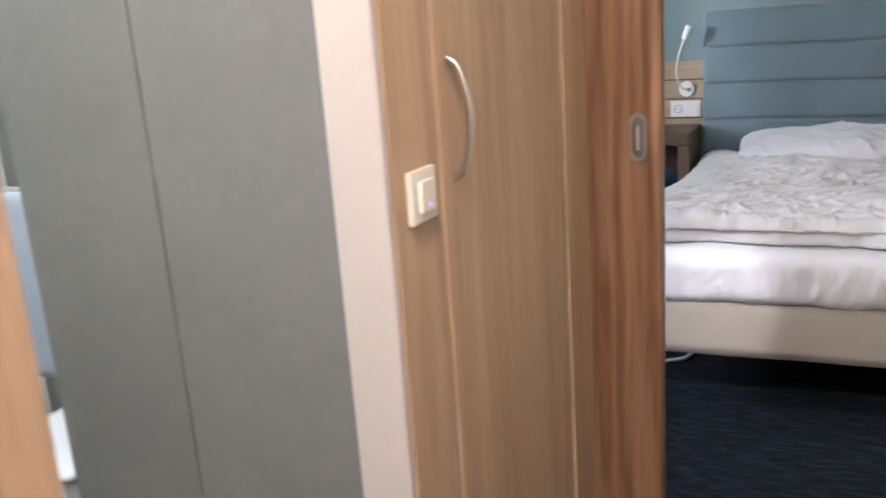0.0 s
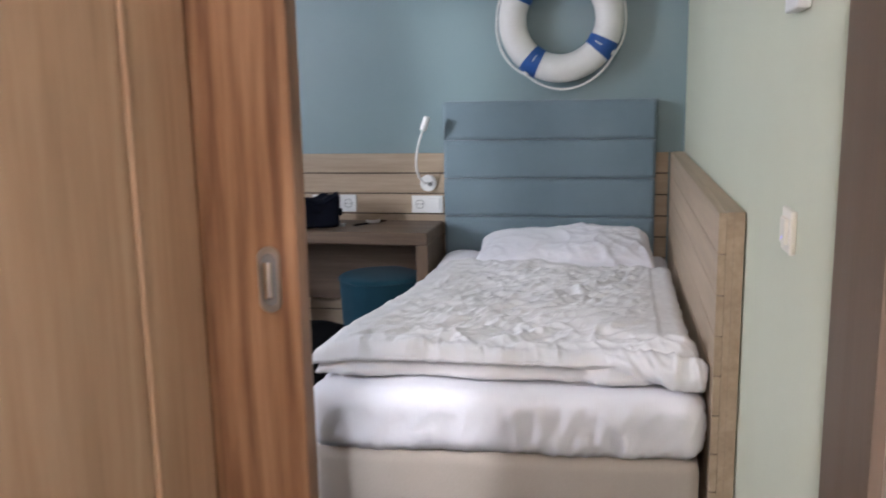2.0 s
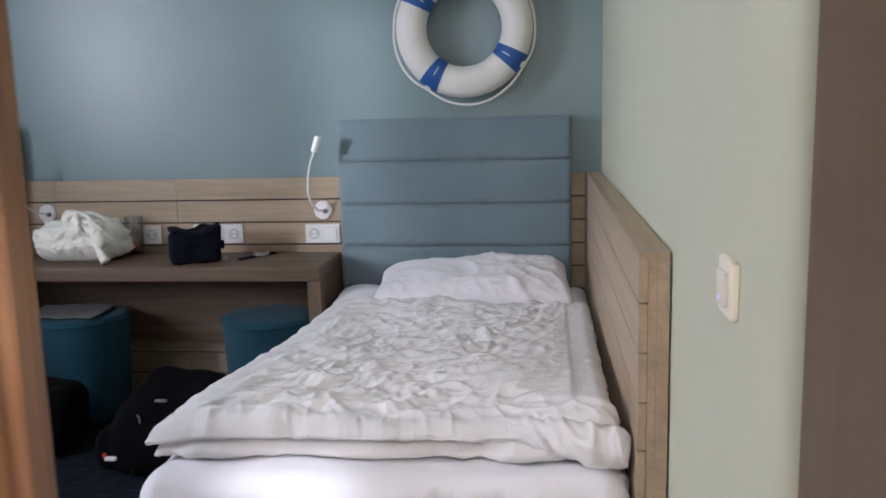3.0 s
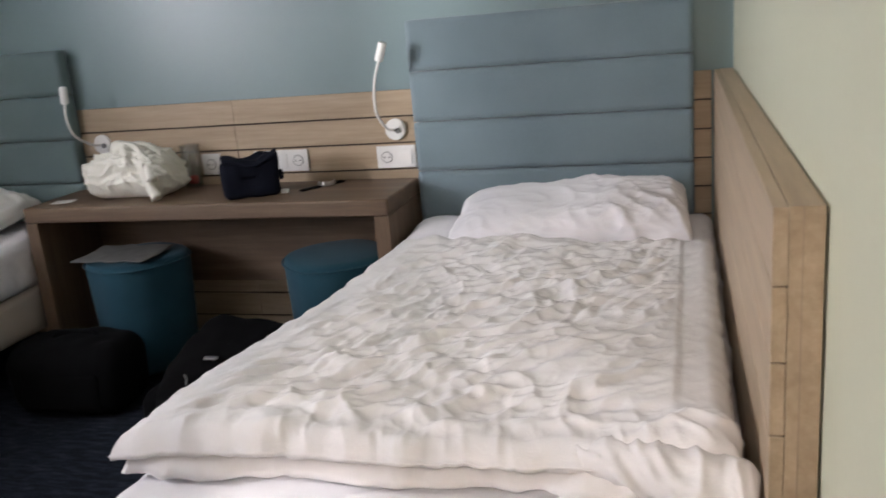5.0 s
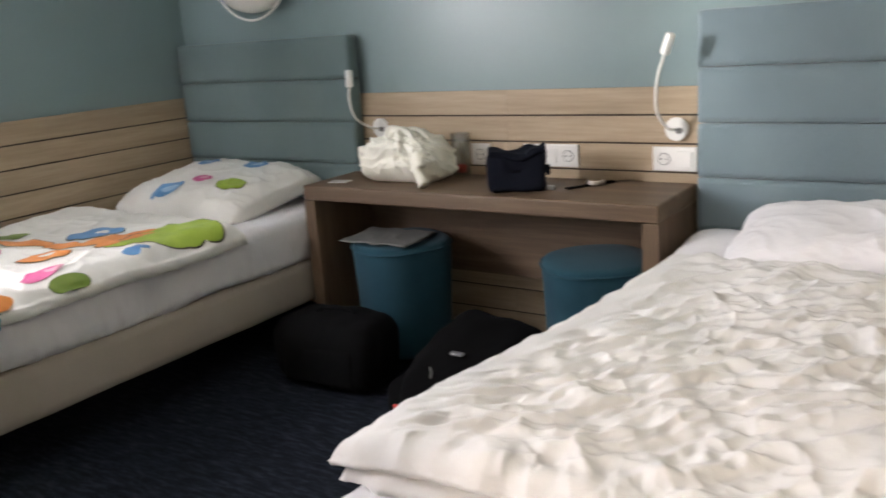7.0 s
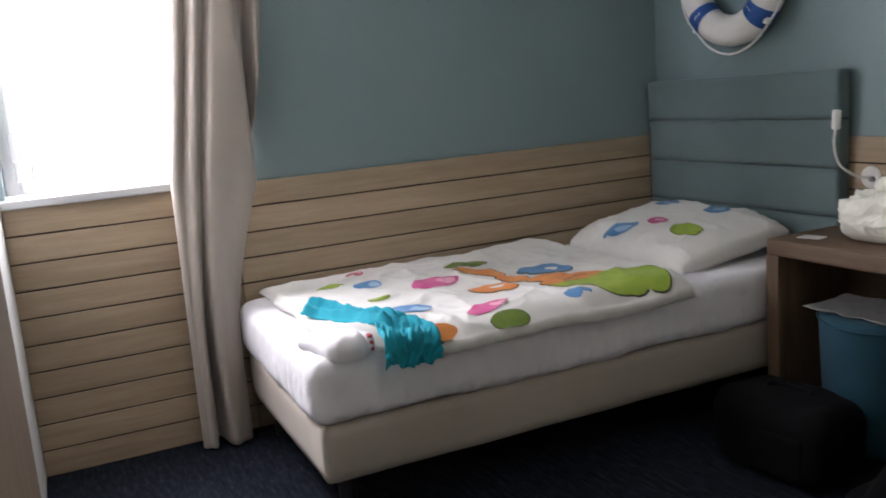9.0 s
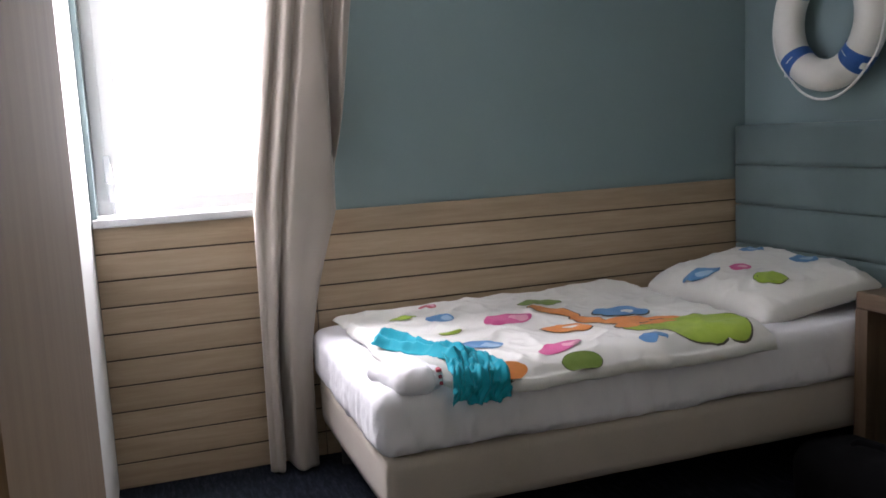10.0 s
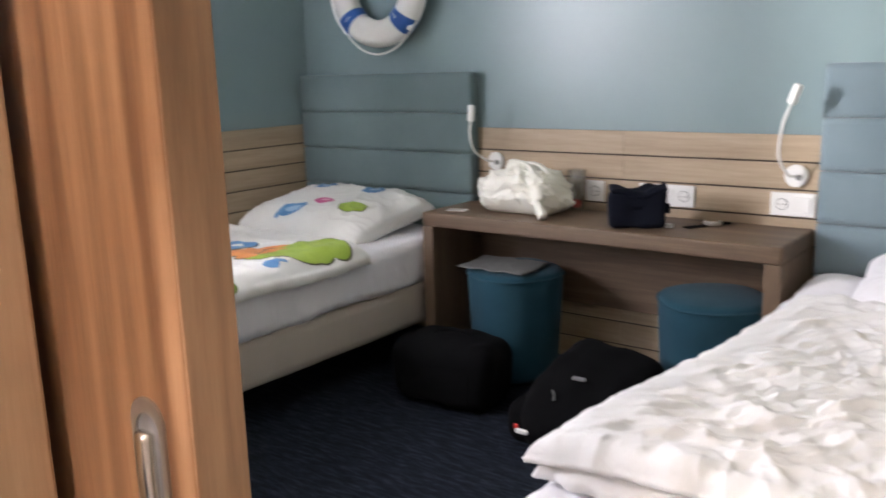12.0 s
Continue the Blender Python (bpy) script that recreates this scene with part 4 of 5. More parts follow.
def droop(x, y):
    s = min(1.0, max(0.0, (x + 2.63) / 0.10))
    return -0.055 * s * s + 0.008 * n3(x * 3, y * 3, 9)


kid = thing("duvet", "white children's duvet printed with coloured balloon shapes", "duvet", (-3.0, -1.25, 0.535))
bm, top_l = cover(-3.545, -2.520, -1.945, -0.70, 0.530, 0.045, 0.04, 0.014, 5.6, 31, 130, 170, 0.02, None, droop)
for v in bm.verts:                                      # the near corner of the foot is turned in
    k = math.exp(-((v.co.x + 2.52) / 0.13) ** 2 - ((v.co.y + 1.945) / 0.15) ** 2)
    v.co += Vector((-0.10 * k, 0.015 * k, 0.012 * k))
in_parent(obj("cover", bm, "print_white", smooth=True), kid)
SPOTS = (  # place, half sizes, turn, colour
    (-3.42, -1.60, 0.05, 0.03, 0, "p_red"), (-3.25, -1.75, 0.03, 0.055, 20, "p_green"), (-3.18, -1.63, 0.035, 0.055, 10, "p_blue"), (-2.98, -1.665, 0.022, 0.045, 15, "p_green"),
    (-3.055, -1.42, 0.06, 0.09, 12, "p_pink"), (-2.785, -1.635, 0.055, 0.08, 20, "p_blue"), (-2.65, -1.425, 0.04, 0.085, 22, "p_pink"),
    (-2.600, -1.12, 0.030, 0.050, 0, "p_blue"), (-3.255, -1.20, 0.05, 0.09, 0, "p_dkgreen"), (-2.555, -1.40, 0.032, 0.065, 0, "p_dkgreen"))
for k, (x, y, a, b, t, c) in enumerate(SPOTS):
    in_parent(obj("printed_outline", patch(top_l, x, y, a * 1.05, b * 1.04, t, k * 3.7, 0.0022), "p_line" if c in ("p_green", "p_dkgreen") else c, smooth=True), kid)
    in_parent(obj("printed_shape", patch(top_l, x, y, a, b, t, k * 3.7, 0.003), c, smooth=True), kid)
    if "green" not in c and x < -2.62:
        in_parent(obj("printed_sheen", patch(top_l, x + a * 0.10, y + b * 0.42, a * 0.62, b * 0.38, t, k * 2.1, 0.0038), {"p_pink": "p_rose", "p_red": "p_rose", "p_blue": "p_sky"}.get(c, "p_lime"), smooth=True), kid)
FIGURE = (  # an orange and blue shape: place, half sizes, turn, colour
    (-3.085, -1.225, 0.120, 0.050, 25, "p_orange"), (-2.925, -1.175, 0.060, 0.048, 30, "p_orange"), (-2.856, -1.287, 0.050, 0.085, -27, "p_orange"),
    (-2.830, -1.075, 0.058, 0.085, -12, "p_orange"), (-2.755, -1.115, 0.042, 0.045, 0, "p_orange"), (-2.800, -0.965, 0.060, 0.020, 60, "p_orange"),
    (-2.760, -0.990, 0.055, 0.016, 75, "p_orange"), (-2.740, -1.030, 0.050, 0.015, 85, "p_orange"), (-2.965, -1.025, 0.070, 0.090, -27, "p_blue"),
    (-2.955, -1.000, 0.026, 0.022, 0, "print_white"), (-2.845, -0.985, 0.020, 0.026, 0, "print_white"), (-2.860, -1.275, 0.010, 0.030, -27, "print_white"),
    (-2.555, -1.630, 0.030, 0.050, 10, "p_orange"))
for k, (x, y, a, b, t, c) in enumerate(FIGURE):
    if c != "print_white":
        in_parent(obj("printed_outline", patch(top_l, x, y, a + 0.005, b + 0.005, t, 40 + k * 2.3, 0.0020, 0.22), "p_line", smooth=True), kid)
    in_parent(obj("printed_shape", patch(top_l, x, y, a, b, t, 40 + k * 2.3, 0.0032 + 0.0003 * k, 0.22), c, smooth=True), kid)
for k, (x, y, a, b, t) in enumerate(((-2.700, -1.045, 0.048, 0.105, -18), (-2.665, -0.92, 0.112, 0.125, 0), (-2.645, -0.83, 0.105, 0.085, 0))):
    in_parent(obj("printed_outline", patch(top_l, x, y, a + 0.006, b + 0.006, t, 70 + k, 0.0018, 0.14), "p_line", smooth=True), kid)
    in_parent(obj("printed_shape", patch(top_l, x, y, a, b, t, 70 + k, 0.0026 + 0.0004 * k, 0.14), "p_green", smooth=True), kid)

bm, top_p = pillow_mesh(0.81, 0.54, 0.158, 8.0, 0.018, 84)
kp = thing("pillow", "plump white children's pillow printed with coloured ovals", "pillow", (-2.98, -0.33, 0.53))
kpo = part("cushion", bm, "print_white", kp, smooth=True)
kp.matrix_basis = pose(-3.065, -0.345, 0.526, 9, 0, -2)
for k, (x, y, a, b, t, c) in enumerate(((-0.06, -0.19, 0.075, 0.038, 38, "p_blue"), (0.04, -0.08, 0.05, 0.032, 0, "p_pink"), (0.24, -0.10, 0.07, 0.048, 5, "p_green"), (-0.17, 0.13, 0.06, 0.04, 0, "p_blue"), (0.14, 0.13, 0.055, 0.045, 0, "p_blue"))):
    part("printed_outline", patch(top_p, x, y, a * 1.05, b * 1.05, t, k * 5.1, 0.0032), "p_line" if "green" in c else c, kp, smooth=True)
    part("printed_oval", patch(top_p, x, y, a, b, t, k * 5.1, 0.004), c, kp, smooth=True)
    if "green" not in c:
        part("printed_sheen", patch(top_p, x + 0.2 * a, y + 0.1 * b, a * 0.5, b * 0.5, t, k * 2.9, 0.005), "p_rose" if c == "p_pink" else "p_sky", kp, smooth=True)


def draped(path, widths, base, lift, seed, folds=5, n=70, m=44):
    """A bunched length of cloth along a path: lengthwise folds, ragged ends, lying on what is below."""
    pts = spline(path, n // (len(path) - 1))
    bm = bmesh.new()
    rows = []
    for i, p in enumerate(pts):
        t = i / (len(pts) - 1)
        d = (pts[min(i + 1, len(pts) - 1)] - pts[max(i - 1, 0)])
        side = Vector((-d.y, d.x, 0)).normalized()
        k = t * (len(widths) - 1)
        w = widths[int(k)] + (widths[min(int(k) + 1, len(widths) - 1)] - widths[int(k)]) * (k - int(k))
        row = []
        for j in range(m + 1):
            v = 2 * j / m - 1
            q = p + side * (w * v * (1 + 0.16 * n3(t * 7, v * 2, seed))) + d.normalized() * 0.014 * n3(v * 4, seed, 3)
            q += d.normalized() * 0.030 * n3(v * 1.7, seed, 3) * max(0.0, (t - 0.6) / 0.4)
            round_ = math.sqrt(max(0.0, 1 - v * v))
            fold = 0.5 + 0.5 * math.sin(folds * math.pi * v + 2.5 * n3(t * 3, v, seed + 2))
            h = lift * round_ * (0.45 + 0.55 * fold) * min(1, 8 * t + 0.3, 8 * (1 - t) + 0.3) + 0.3 * lift * (ridges(q.x, q.y, 11, seed) - 0.3) * round_
            row.append(bm.verts.new((q.x, q.y, base(q.x, q.y) + p.z + max(h, 0.002))))
        rows.append(row)
    for a_, b_ in zip(rows, rows[1:]):
        for j in range(m):
            bm.faces.new((a_[j], a_[j + 1], b_[j + 1], b_[j]))
    return bm


def rest(x, y):
    """The bed's surface with its edge: the quilt, then the drop at the mattress side."""
    z = max(top_l(min(x, -2.545), max(y, -1.90)), 0.560)
    return z if x < -2.54 else z - 0.85 * (x + 2.54)


def hanging(y0, y1, seed, n=64, m=56):
    """Cloth lying on the bed's edge and falling over it: gathered folds and an uneven hem."""
    bm = bmesh.new()
    rows = []
    for j in range(m + 1):
        row = []
        for i in range(n + 1):
            u, t = i / n, j / m
            hem = 0.100 + 0.030 * n3(u * 3.2, seed, 1) + 0.014 * n3(u * 9, seed, 4)
            y = y0 + (y1 - y0) * u + 0.020 * (t - 0.4) * n3(u * 4, t * 2, seed) + (0.5 - u) * 0.05 * (1 - t)
            run = t * (0.145 + hem)                     # length of cloth from the inner end
            flat, fall = min(run, 0.145), max(0.0, run - 0.145)
            fold = 0.5 + 0.5 * math.sin(4.2 * math.pi * u + 5.0 * n3(u * 2, t * 2.2, seed + 5) + 1.5 * t)
            crease = ridges(u * 0.30 + t * 0.12, t * 0.20 - u * 0.06, 17, seed + 9) - 0.35
            out = (0.004 + 0.012 * fold + 0.022 * crease) * (0.45 + 0.55 * min(1, t * 1.6))
            x = -2.675 + flat
            z = rest(min(x, -2.56), y) + 0.004 + out
            if fall:
                bend = min(1.0, fall / 0.03)
                x += 0.012 * bend + out * bend
                z = z * (1 - bend) + (0.578 - fall + 0.4 * out) * bend
            row.append(bm.verts.new((x, y, z)))
        rows.append(row)
    for p, q in zip(rows, rows[1:]):
        for i in range(n):
            bm.faces.new((p[i], p[i + 1], q[i + 1], q[i]))
    return bm


tee = thing("garment", "crumpled turquoise cotton garment thrown on the bed's foot", "clothing", (-2.65, -1.75, 0.59))
a = in_parent(obj("sleeve", draped([(-2.955, -1.925, 0), (-2.90, -1.875, 0), (-2.80, -1.835, 0), (-2.70, -1.79, 0), (-2.61, -1.74, 0)], (0.034, 0.052, 0.046, 0.048, 0.060), rest, 0.042, 3.0, 2.6, 90, 56), "turquoise", smooth=True), tee)
b = in_parent(obj("bodice", hanging(-1.835, -1.655, 6.0), "turquoise", smooth=True), tee)
for o in (a, b):
    md = o.modifiers.new("thickness", "SOLIDIFY")
    md.thickness = 0.003
roll = thing("rolled_cloth", "bunched white cloth beside the turquoise garment at the bed's foot", "cloth", (-2.68, -1.92, 0.53))
bm = soft_box(-2.755, -2.548, -2.0, -1.845, 0.520, 0.582, 0.030, 0.012, 8, 0.006, 4)
for v in bm.verts:
    x, y, z = v.co
    if z > 0.535:
        v.co += Vector((x + 2.65, y + 1.92, 0.09)).normalized() * 0.012 * (ridges(x * 0.9 + y * 0.5, y * 0.8 - x * 0.4 + z * 0.5, 8, 17) - 0.4)
    v.co.y += 0.30 * (x + 2.65) * (1 if y < -1.9 else 0.4)
in_parent(obj("cloth", bm, "linen", smooth=True), roll)
for k in range(3):
    in_parent(obj("printed_stripe", soft_box(-2.575 + 0.010 * k, -2.548 + 0.004 * k, -1.862 + 0.003 * k, -1.846, 0.574 - 0.018 * k, 0.584 - 0.018 * k, 0.003, 0, 6, 0.004), "p_red", smooth=True, label="dark red printed stripe"), roll)


# ---- things on the desk ----
bagE = thing("plastic_bag", "crumpled white plastic carrier bag on the desk", "bag", (-2.15, -0.2, DZ))
bm = soft_box(-0.20, 0.20, -0.10, 0.10, 0.0, 0.155, 0.07, 0.0, 6, 0.006, 1)
for v in bm.verts:
    x, y, z = v.co
    k = min(1, z / 0.03)
    d = (0.034 * (ridges(x + z * 0.7, y * 1.5 + z, 9, 12) - 0.3) + 0.014 * (ridges(x * 0.8 - z * 0.5, y + z * 1.6, 19, 15) - 0.3)) * k
    d -= 0.030 * k * math.exp(-((z - 0.085 - 0.1 * (x - 0.05)) / 0.012) ** 2 - ((x - 0.07) / 0.07) ** 2) * (1 if y < 0 else 0)
    v.co += Vector((x, y, 0.4 * z)).normalized() * d
    v.co.z += 0.03 * math.exp(-((x - 0.01) / 0.10) ** 2) * k
    v.co.x += 0.05 * k * (1 if x > 0.12 and z < 0.07 else 0) * n3(y * 9, z * 9, 3)
    v.co.z = max(0.001, v.co.z)
    v.co.x *= 0.88
part("body", bm, "plastic_bag", bagE, smooth=True)
part("handle", tube([(-0.04, -0.03, 0.16), (-0.02, -0.04, 0.195), (0.05, -0.04, 0.19), (0.10, -0.07, 0.14), (0.14, -0.10, 0.07)], lambda t: 0.018 + 0.008 * math.sin(9 * t), 8, 6), "plastic_bag", bagE, smooth=True)
part("handle", tube([(-0.02, 0.03, 0.165), (0.005, 0.02, 0.188), (0.06, 0.01, 0.194), (0.115, 0.0, 0.158), (0.15, -0.02, 0.10)], lambda t: 0.013 + 0.006 * math.sin(7 * t + 1), 8, 6), "plastic_bag", bagE, smooth=True)
part("handle", tube([(0.10, -0.09, 0.10), (0.135, -0.11, 0.05), (0.165, -0.125, 0.012)], lambda t: 0.012 + 0.010 * t, 8, 6), "plastic_bag", bagE, smooth=True)

pouch = thing("pouch", "dark navy fabric pouch standing on the desk", "pouch", (-1.59, -0.25, DZ))
bm = soft_box(-0.10, 0.10, -0.065, 0.065, 0, 0.135, 0.022, 0.008, 10, 0.010, 3)
for v in bm.verts:
    v.co.z *= 1 - 0.10 * (v.co.y / 0.065) + 0.05 * v.co.x / 0.1 + 0.05 * (v.co.x / 0.1) ** 2 - 0.03
    if v.co.z > 0.08:                                   # slack cloth sinks between the corners
        v.co.z += 0.016 * n3(v.co.x * 22, v.co.y * 22, 4) - 0.012 * math.exp(-((v.co.x + 0.01) / 0.04) ** 2)
    v.co.z = max(v.co.z, 0.0)
part("body", bm, "navy_cloth", pouch, smooth=True)
bm = soft_box(-0.095, 0.10, -0.070, 0.05, 0.122, 0.142, 0.009, 0.005, 9, 0.007, 6)
for v in bm.verts:
    v.co.z += 0.018 * n3(v.co.x * 14, v.co.y * 20, 4) + 0.006 * (v.co.x / 0.1) ** 2 - 0.010 * math.exp(-((v.co.x + 0.01) / 0.04) ** 2)
part("flap", bm, "navy_cloth", pouch, smooth=True)
part("strap", soft_box(0.098, 0.114, -0.04, -0.01, 0.05, 0.085, 0.006, 0, 6, 0.01), "navy_cloth", pouch, smooth=True)
pouch.matrix_basis = pose(-1.635, -0.26, DZ, 0, 0, 30)

glassE = thing("drinking_glass", "clear tall drinking glass on the desk by the wall", "glass", (-1.985, -0.065, DZ))
bm = bmesh.new()
prof = [(0.0, 0.0), (0.030, 0.0), (0.033, 0.004), (0.036, 0.10), (0.039, 0.165), (0.0365, 0.165), (0.0335, 0.10), (0.030, 0.010), (0.0, 0.008)]
rows = [[bm.verts.new((r * math.cos(a), r * math.sin(a), z)) for a in (2 * math.pi * k / 32 for k in range(32))] for r, z in prof]
for p, q in zip(rows, rows[1:]):
    for k in range(32):
        bm.faces.new((p[k], p[(k + 1) % 32], q[(k + 1) % 32], q[k]))
bmesh.ops.remove_doubles(bm, verts=bm.verts, dist=1e-6)
part("vessel", bm, "thin_glass", glassE, smooth=True)
part("content", soft_box(-0.018, 0.018, -0.012, 0.012, 0.012, 0.045, 0.008, step=0.008), "red", glassE, "small red object inside the glass", smooth=True)

watch = thing("wristwatch", "silver wristwatch with a dark strap on the desk", "watch", (-1.36, -0.13, DZ))
part("case", cyl(0.034, (0, 0, 0.004), (0, 0, 0.017), 32, bevel=0.004), "steel", watch)
part("dial", cyl(0.025, (0, 0, 0.017), (0, 0, 0.0185), 32), "bright_steel", watch)
part("strap", box(-0.012, 0.012, -0.115, -0.03, 0.001, 0.006, 0.002), "black_cloth", watch)
part("strap", box(-0.012, 0.012, 0.03, 0.075, 0.001, 0.006, 0.002), "black_cloth", watch)
watch.matrix_basis = pose(-1.405, -0.125, DZ, 0, 0, -32)
bx = obj("small_box", box(-0.012, 0.012, -0.009, 0.009, 0, 0.014, 0.002), "card")
bx.location = (-1.52, -0.235, DZ)
tagged(bx, "tiny white cardboard box on the desk", "box")
cd = obj("key_card", box(-0.04, 0.04, -0.027, 0.027, 0, 0.0025, 0.0008), "card")
cd.matrix_basis = pose(-2.42, -0.285, DZ, 0, 0, 12)
tagged(cd, "pale key card lying on the desk's corner", "card")
cup = thing("travel_plug", "round white plastic plug behind the pouch", "plug", (-1.79, -0.06, DZ))
part("housing", soft_box(-0.035, 0.035, -0.03, 0.03, 0, 0.10, 0.028, 0, 6, 0.012), "white_plastic", cup, smooth=True)


# ---- bags on the floor ----
case = thing("suitcase", "black fabric travel bag on the carpet before the stool", "travel bag", (-2.13, -0.575, 0))
bm = soft_box(-0.215, 0.215, -0.13, 0.13, 0.0, 0.255, 0.075, 0.016, 5, 0.014, 3)
part("body", bm, "black_cloth", case, smooth=True)
part("handle", tube([(-0.08, 0, 0.248), (-0.06, 0.02, 0.262), (0.06, 0.02, 0.262), (0.08, 0, 0.248)], 0.010, 8, 6), "black_cloth", case, smooth=True)
part("pocket", soft_box(-0.15, 0.15, -0.132, -0.10, 0.03, 0.17, 0.014, 0.003, 8, 0.016), "black_cloth", case, smooth=True)
case.matrix_basis = pose(-2.18, -0.655, 0, 0, 0, 4)

pack = thing("backpack", "black backpack lying on the carpet by the bed", "backpack", (-1.565, -0.70, 0))
bm = soft_box(-0.20, 0.20, -0.22, 0.22, 0, 0.26, 0.11, 0.018, 5, 0.016, 8)
for v in bm.verts:
    v.co.z *= 1 + 0.25 * v.co.y / 0.22
part("body", bm, "black_cloth", pack, smooth=True)
part("front_pocket", soft_box(-0.22, -0.08, -0.20, 0.08, 0.02, 0.17, 0.05, 0.008, 6, 0.014), "black_cloth", pack, smooth=True)
part("buckle", tube([(-0.185, -0.06, 0.165), (-0.15, -0.045, 0.178), (-0.12, -0.055, 0.18), (-0.14, -0.085, 0.172), (-0.185, -0.06, 0.165)], 0.0055, 8, 6), "frame_white", pack, smooth=True)
part("strap", tube([(-0.05, -0.23, 0.03), (-0.13, -0.10, 0.185), (-0.10, 0.10, 0.24), (0.02, 0.20, 0.26)], 0.013, 8, 8), "black_cloth", pack, smooth=True)
part("tag", box(-0.178, -0.163, -0.212, -0.196, 0.082, 0.098, 0.003), "red", pack)
part("logo_bar", box(-0.160, -0.118, -0.232, -0.216, 0.080, 0.092, 0.003), "white_plastic", pack)
part("badge", soft_box(-0.03, 0.015, -0.10, -0.08, 0.243, 0.252, 0.004, 0, 6, 0.006), "grey_plastic", pack, "small grey oval badge", smooth=True)
part("zip_pull", tube([(-0.07, -0.15, 0.215), (-0.055, -0.165, 0.21), (-0.045, -0.185, 0.20)], 0.0035, 8, 6), "paper", pack, smooth=True)

cable = obj("cable", tube([(-1.10, -1.74, 0.008), (-1.04, -1.715, 0.008), (-0.95, -1.64, 0.008), (-0.88, -1.54, 0.008), (-0.86, -1.1, 0.008), (-0.95, -0.5, 0.008), (-1.0, -0.1, 0.008)], 0.007, 8, 8), "rope", smooth=True)
tagged(cable, "white cable on the carpet under the bed", "cable")


# ---- switches on the green wall ----
def rocker_switch(y0, y1, z0, z1, x, sign, material, label, rockers=1):
    e = thing("light_switch", label, "light switch", (x, (y0 + y1) / 2, (z0 + z1) / 2))
    d = sorted((x, x + sign * 0.010))
    in_parent(obj("frame_plate", box(d[0], d[1], y0, y1, z0, z1, 0.0035), material), e)
    gy, gz = (y1 - y0) * 0.22, (z1 - z0) * 0.2
    w = (y1 - y0 - 2 * gy) / rockers
    for k in range(rockers):
        d = sorted((x + sign * 0.008, x + sign * 0.0165))
        in_parent(obj("rocker", box(d[0], d[1], y0 + gy + w * k + 0.001, y0 + gy + w * (k + 1) - 0.001, z0 + gz, z1 - gz, 0.003), material), e)
        cy = y0 + gy + w * (k + 0.5)
        in_parent(obj("indicator", cyl(0.0022, (x + sign * 0.0155, cy, z0 + gz + 0.010), (x + sign * 0.0172, cy, z0 + gz + 0.010), 12), "led"), e)
    return e


rocker_switch(-2.500, -2.420, 0.974, 1.047, 0.009, -1, "ivory", "ivory rocker switch on the pale green wall")
rocker_switch(-3.622, -3.552, 0.986, 1.055, -0.89, 1, "ivory", "ivory rocker switch on the wardrobe's wooden side strip")
thm = thing("thermostat", "white wall thermostat with a dark display", "thermostat", (0.009, -2.455, 1.41))
in_parent(obj("housing", box(-0.013, 0.009, -2.520, -2.415, 1.366, 1.456, 0.005), "white_plastic"), thm)
in_parent(obj("display", box(-0.0145, -0.011, -2.50, -2.45, 1.385, 1.425, 0.001), "dark"), thm)
in_parent(obj("dial", cyl(0.010, (-0.021, -2.432, 1.405), (-0.011, -2.432, 1.405)), "white_plastic"), thm)


# ---- hall: wardrobe, sliding door, bathroom ----
WX = -0.89
ward = thing("wardrobe", "light beech built-in wardrobe with a bowed metal handle", "wardrobe", (WX, -3.25, 0))
in_parent(obj("carcass", box(-1.48, WX - 0.022, -3.648, -2.86, 0.0, ZC - 0.004), "beech"), ward)
in_parent(obj("side_strip", box(WX - 0.022, WX, -3.651, -3.519, 0.0, ZC - 0.006, 0.002), "beech"), ward)
in_parent(obj("door", box(WX - 0.020, WX + 0.002, -3.514, -2.975, 0.06, 2.2, 0.004), "beech"), ward)
in_parent(obj("plinth", box(WX - 0.02, WX - 0.004, -3.517, -2.97, 0.0, 0.055), "beech"), ward)
in_parent(obj("top_panel", box(WX - 0.02, WX - 0.002, -3.517, -2.97, 2.205, ZC - 0.006), "beech"), ward)
in_parent(obj("door_post", box(WX - 0.022, WX + 0.006, -2.970, -2.958, 0.0, ZC - 0.006, 0.003), "beech"), ward)
in_parent(obj("end_post", box(WX - 0.022, WX + 0.001, -2.957, -2.801, 0.0, ZC - 0.006, 0.003), "beech"), ward)
dh = [o for o in ward.children if o.name.startswith("door") and "post" not in o.name][0]
hb = obj("handle", tube([(WX + 0.002, -3.48, 1.187), (WX + 0.020, -3.48, 1.171), (WX + 0.034, -3.479, 1.106), (WX + 0.020, -3.48, 1.039), (WX + 0.002, -3.48, 1.022)], 0.0052, 10, 10), "steel", smooth=True, label="bowed brushed steel handle")
hb.parent = dh
hb.matrix_parent_inverse = Matrix.Identity(4)

SX = -0.741
slide = thing("sliding_door", "open sliding door of brown grained wood with recessed pull", "sliding door", (SX, -2.766, 0))
in_parent(obj("leaf", box(-1.60, SX - 0.002, -2.786, -2.745, 0.008, 2.10, 0.0015), "elm"), slide)
# thin strip over the leaf's end, its shade put into the colour
in_parent(obj("edge_band", box(SX - 0.002, SX, -2.7855, -2.7455, 0.008, 2.10, 0.0008), "elm_shaded", label="end face of the leaf, shade painted in darker brown"), slide)


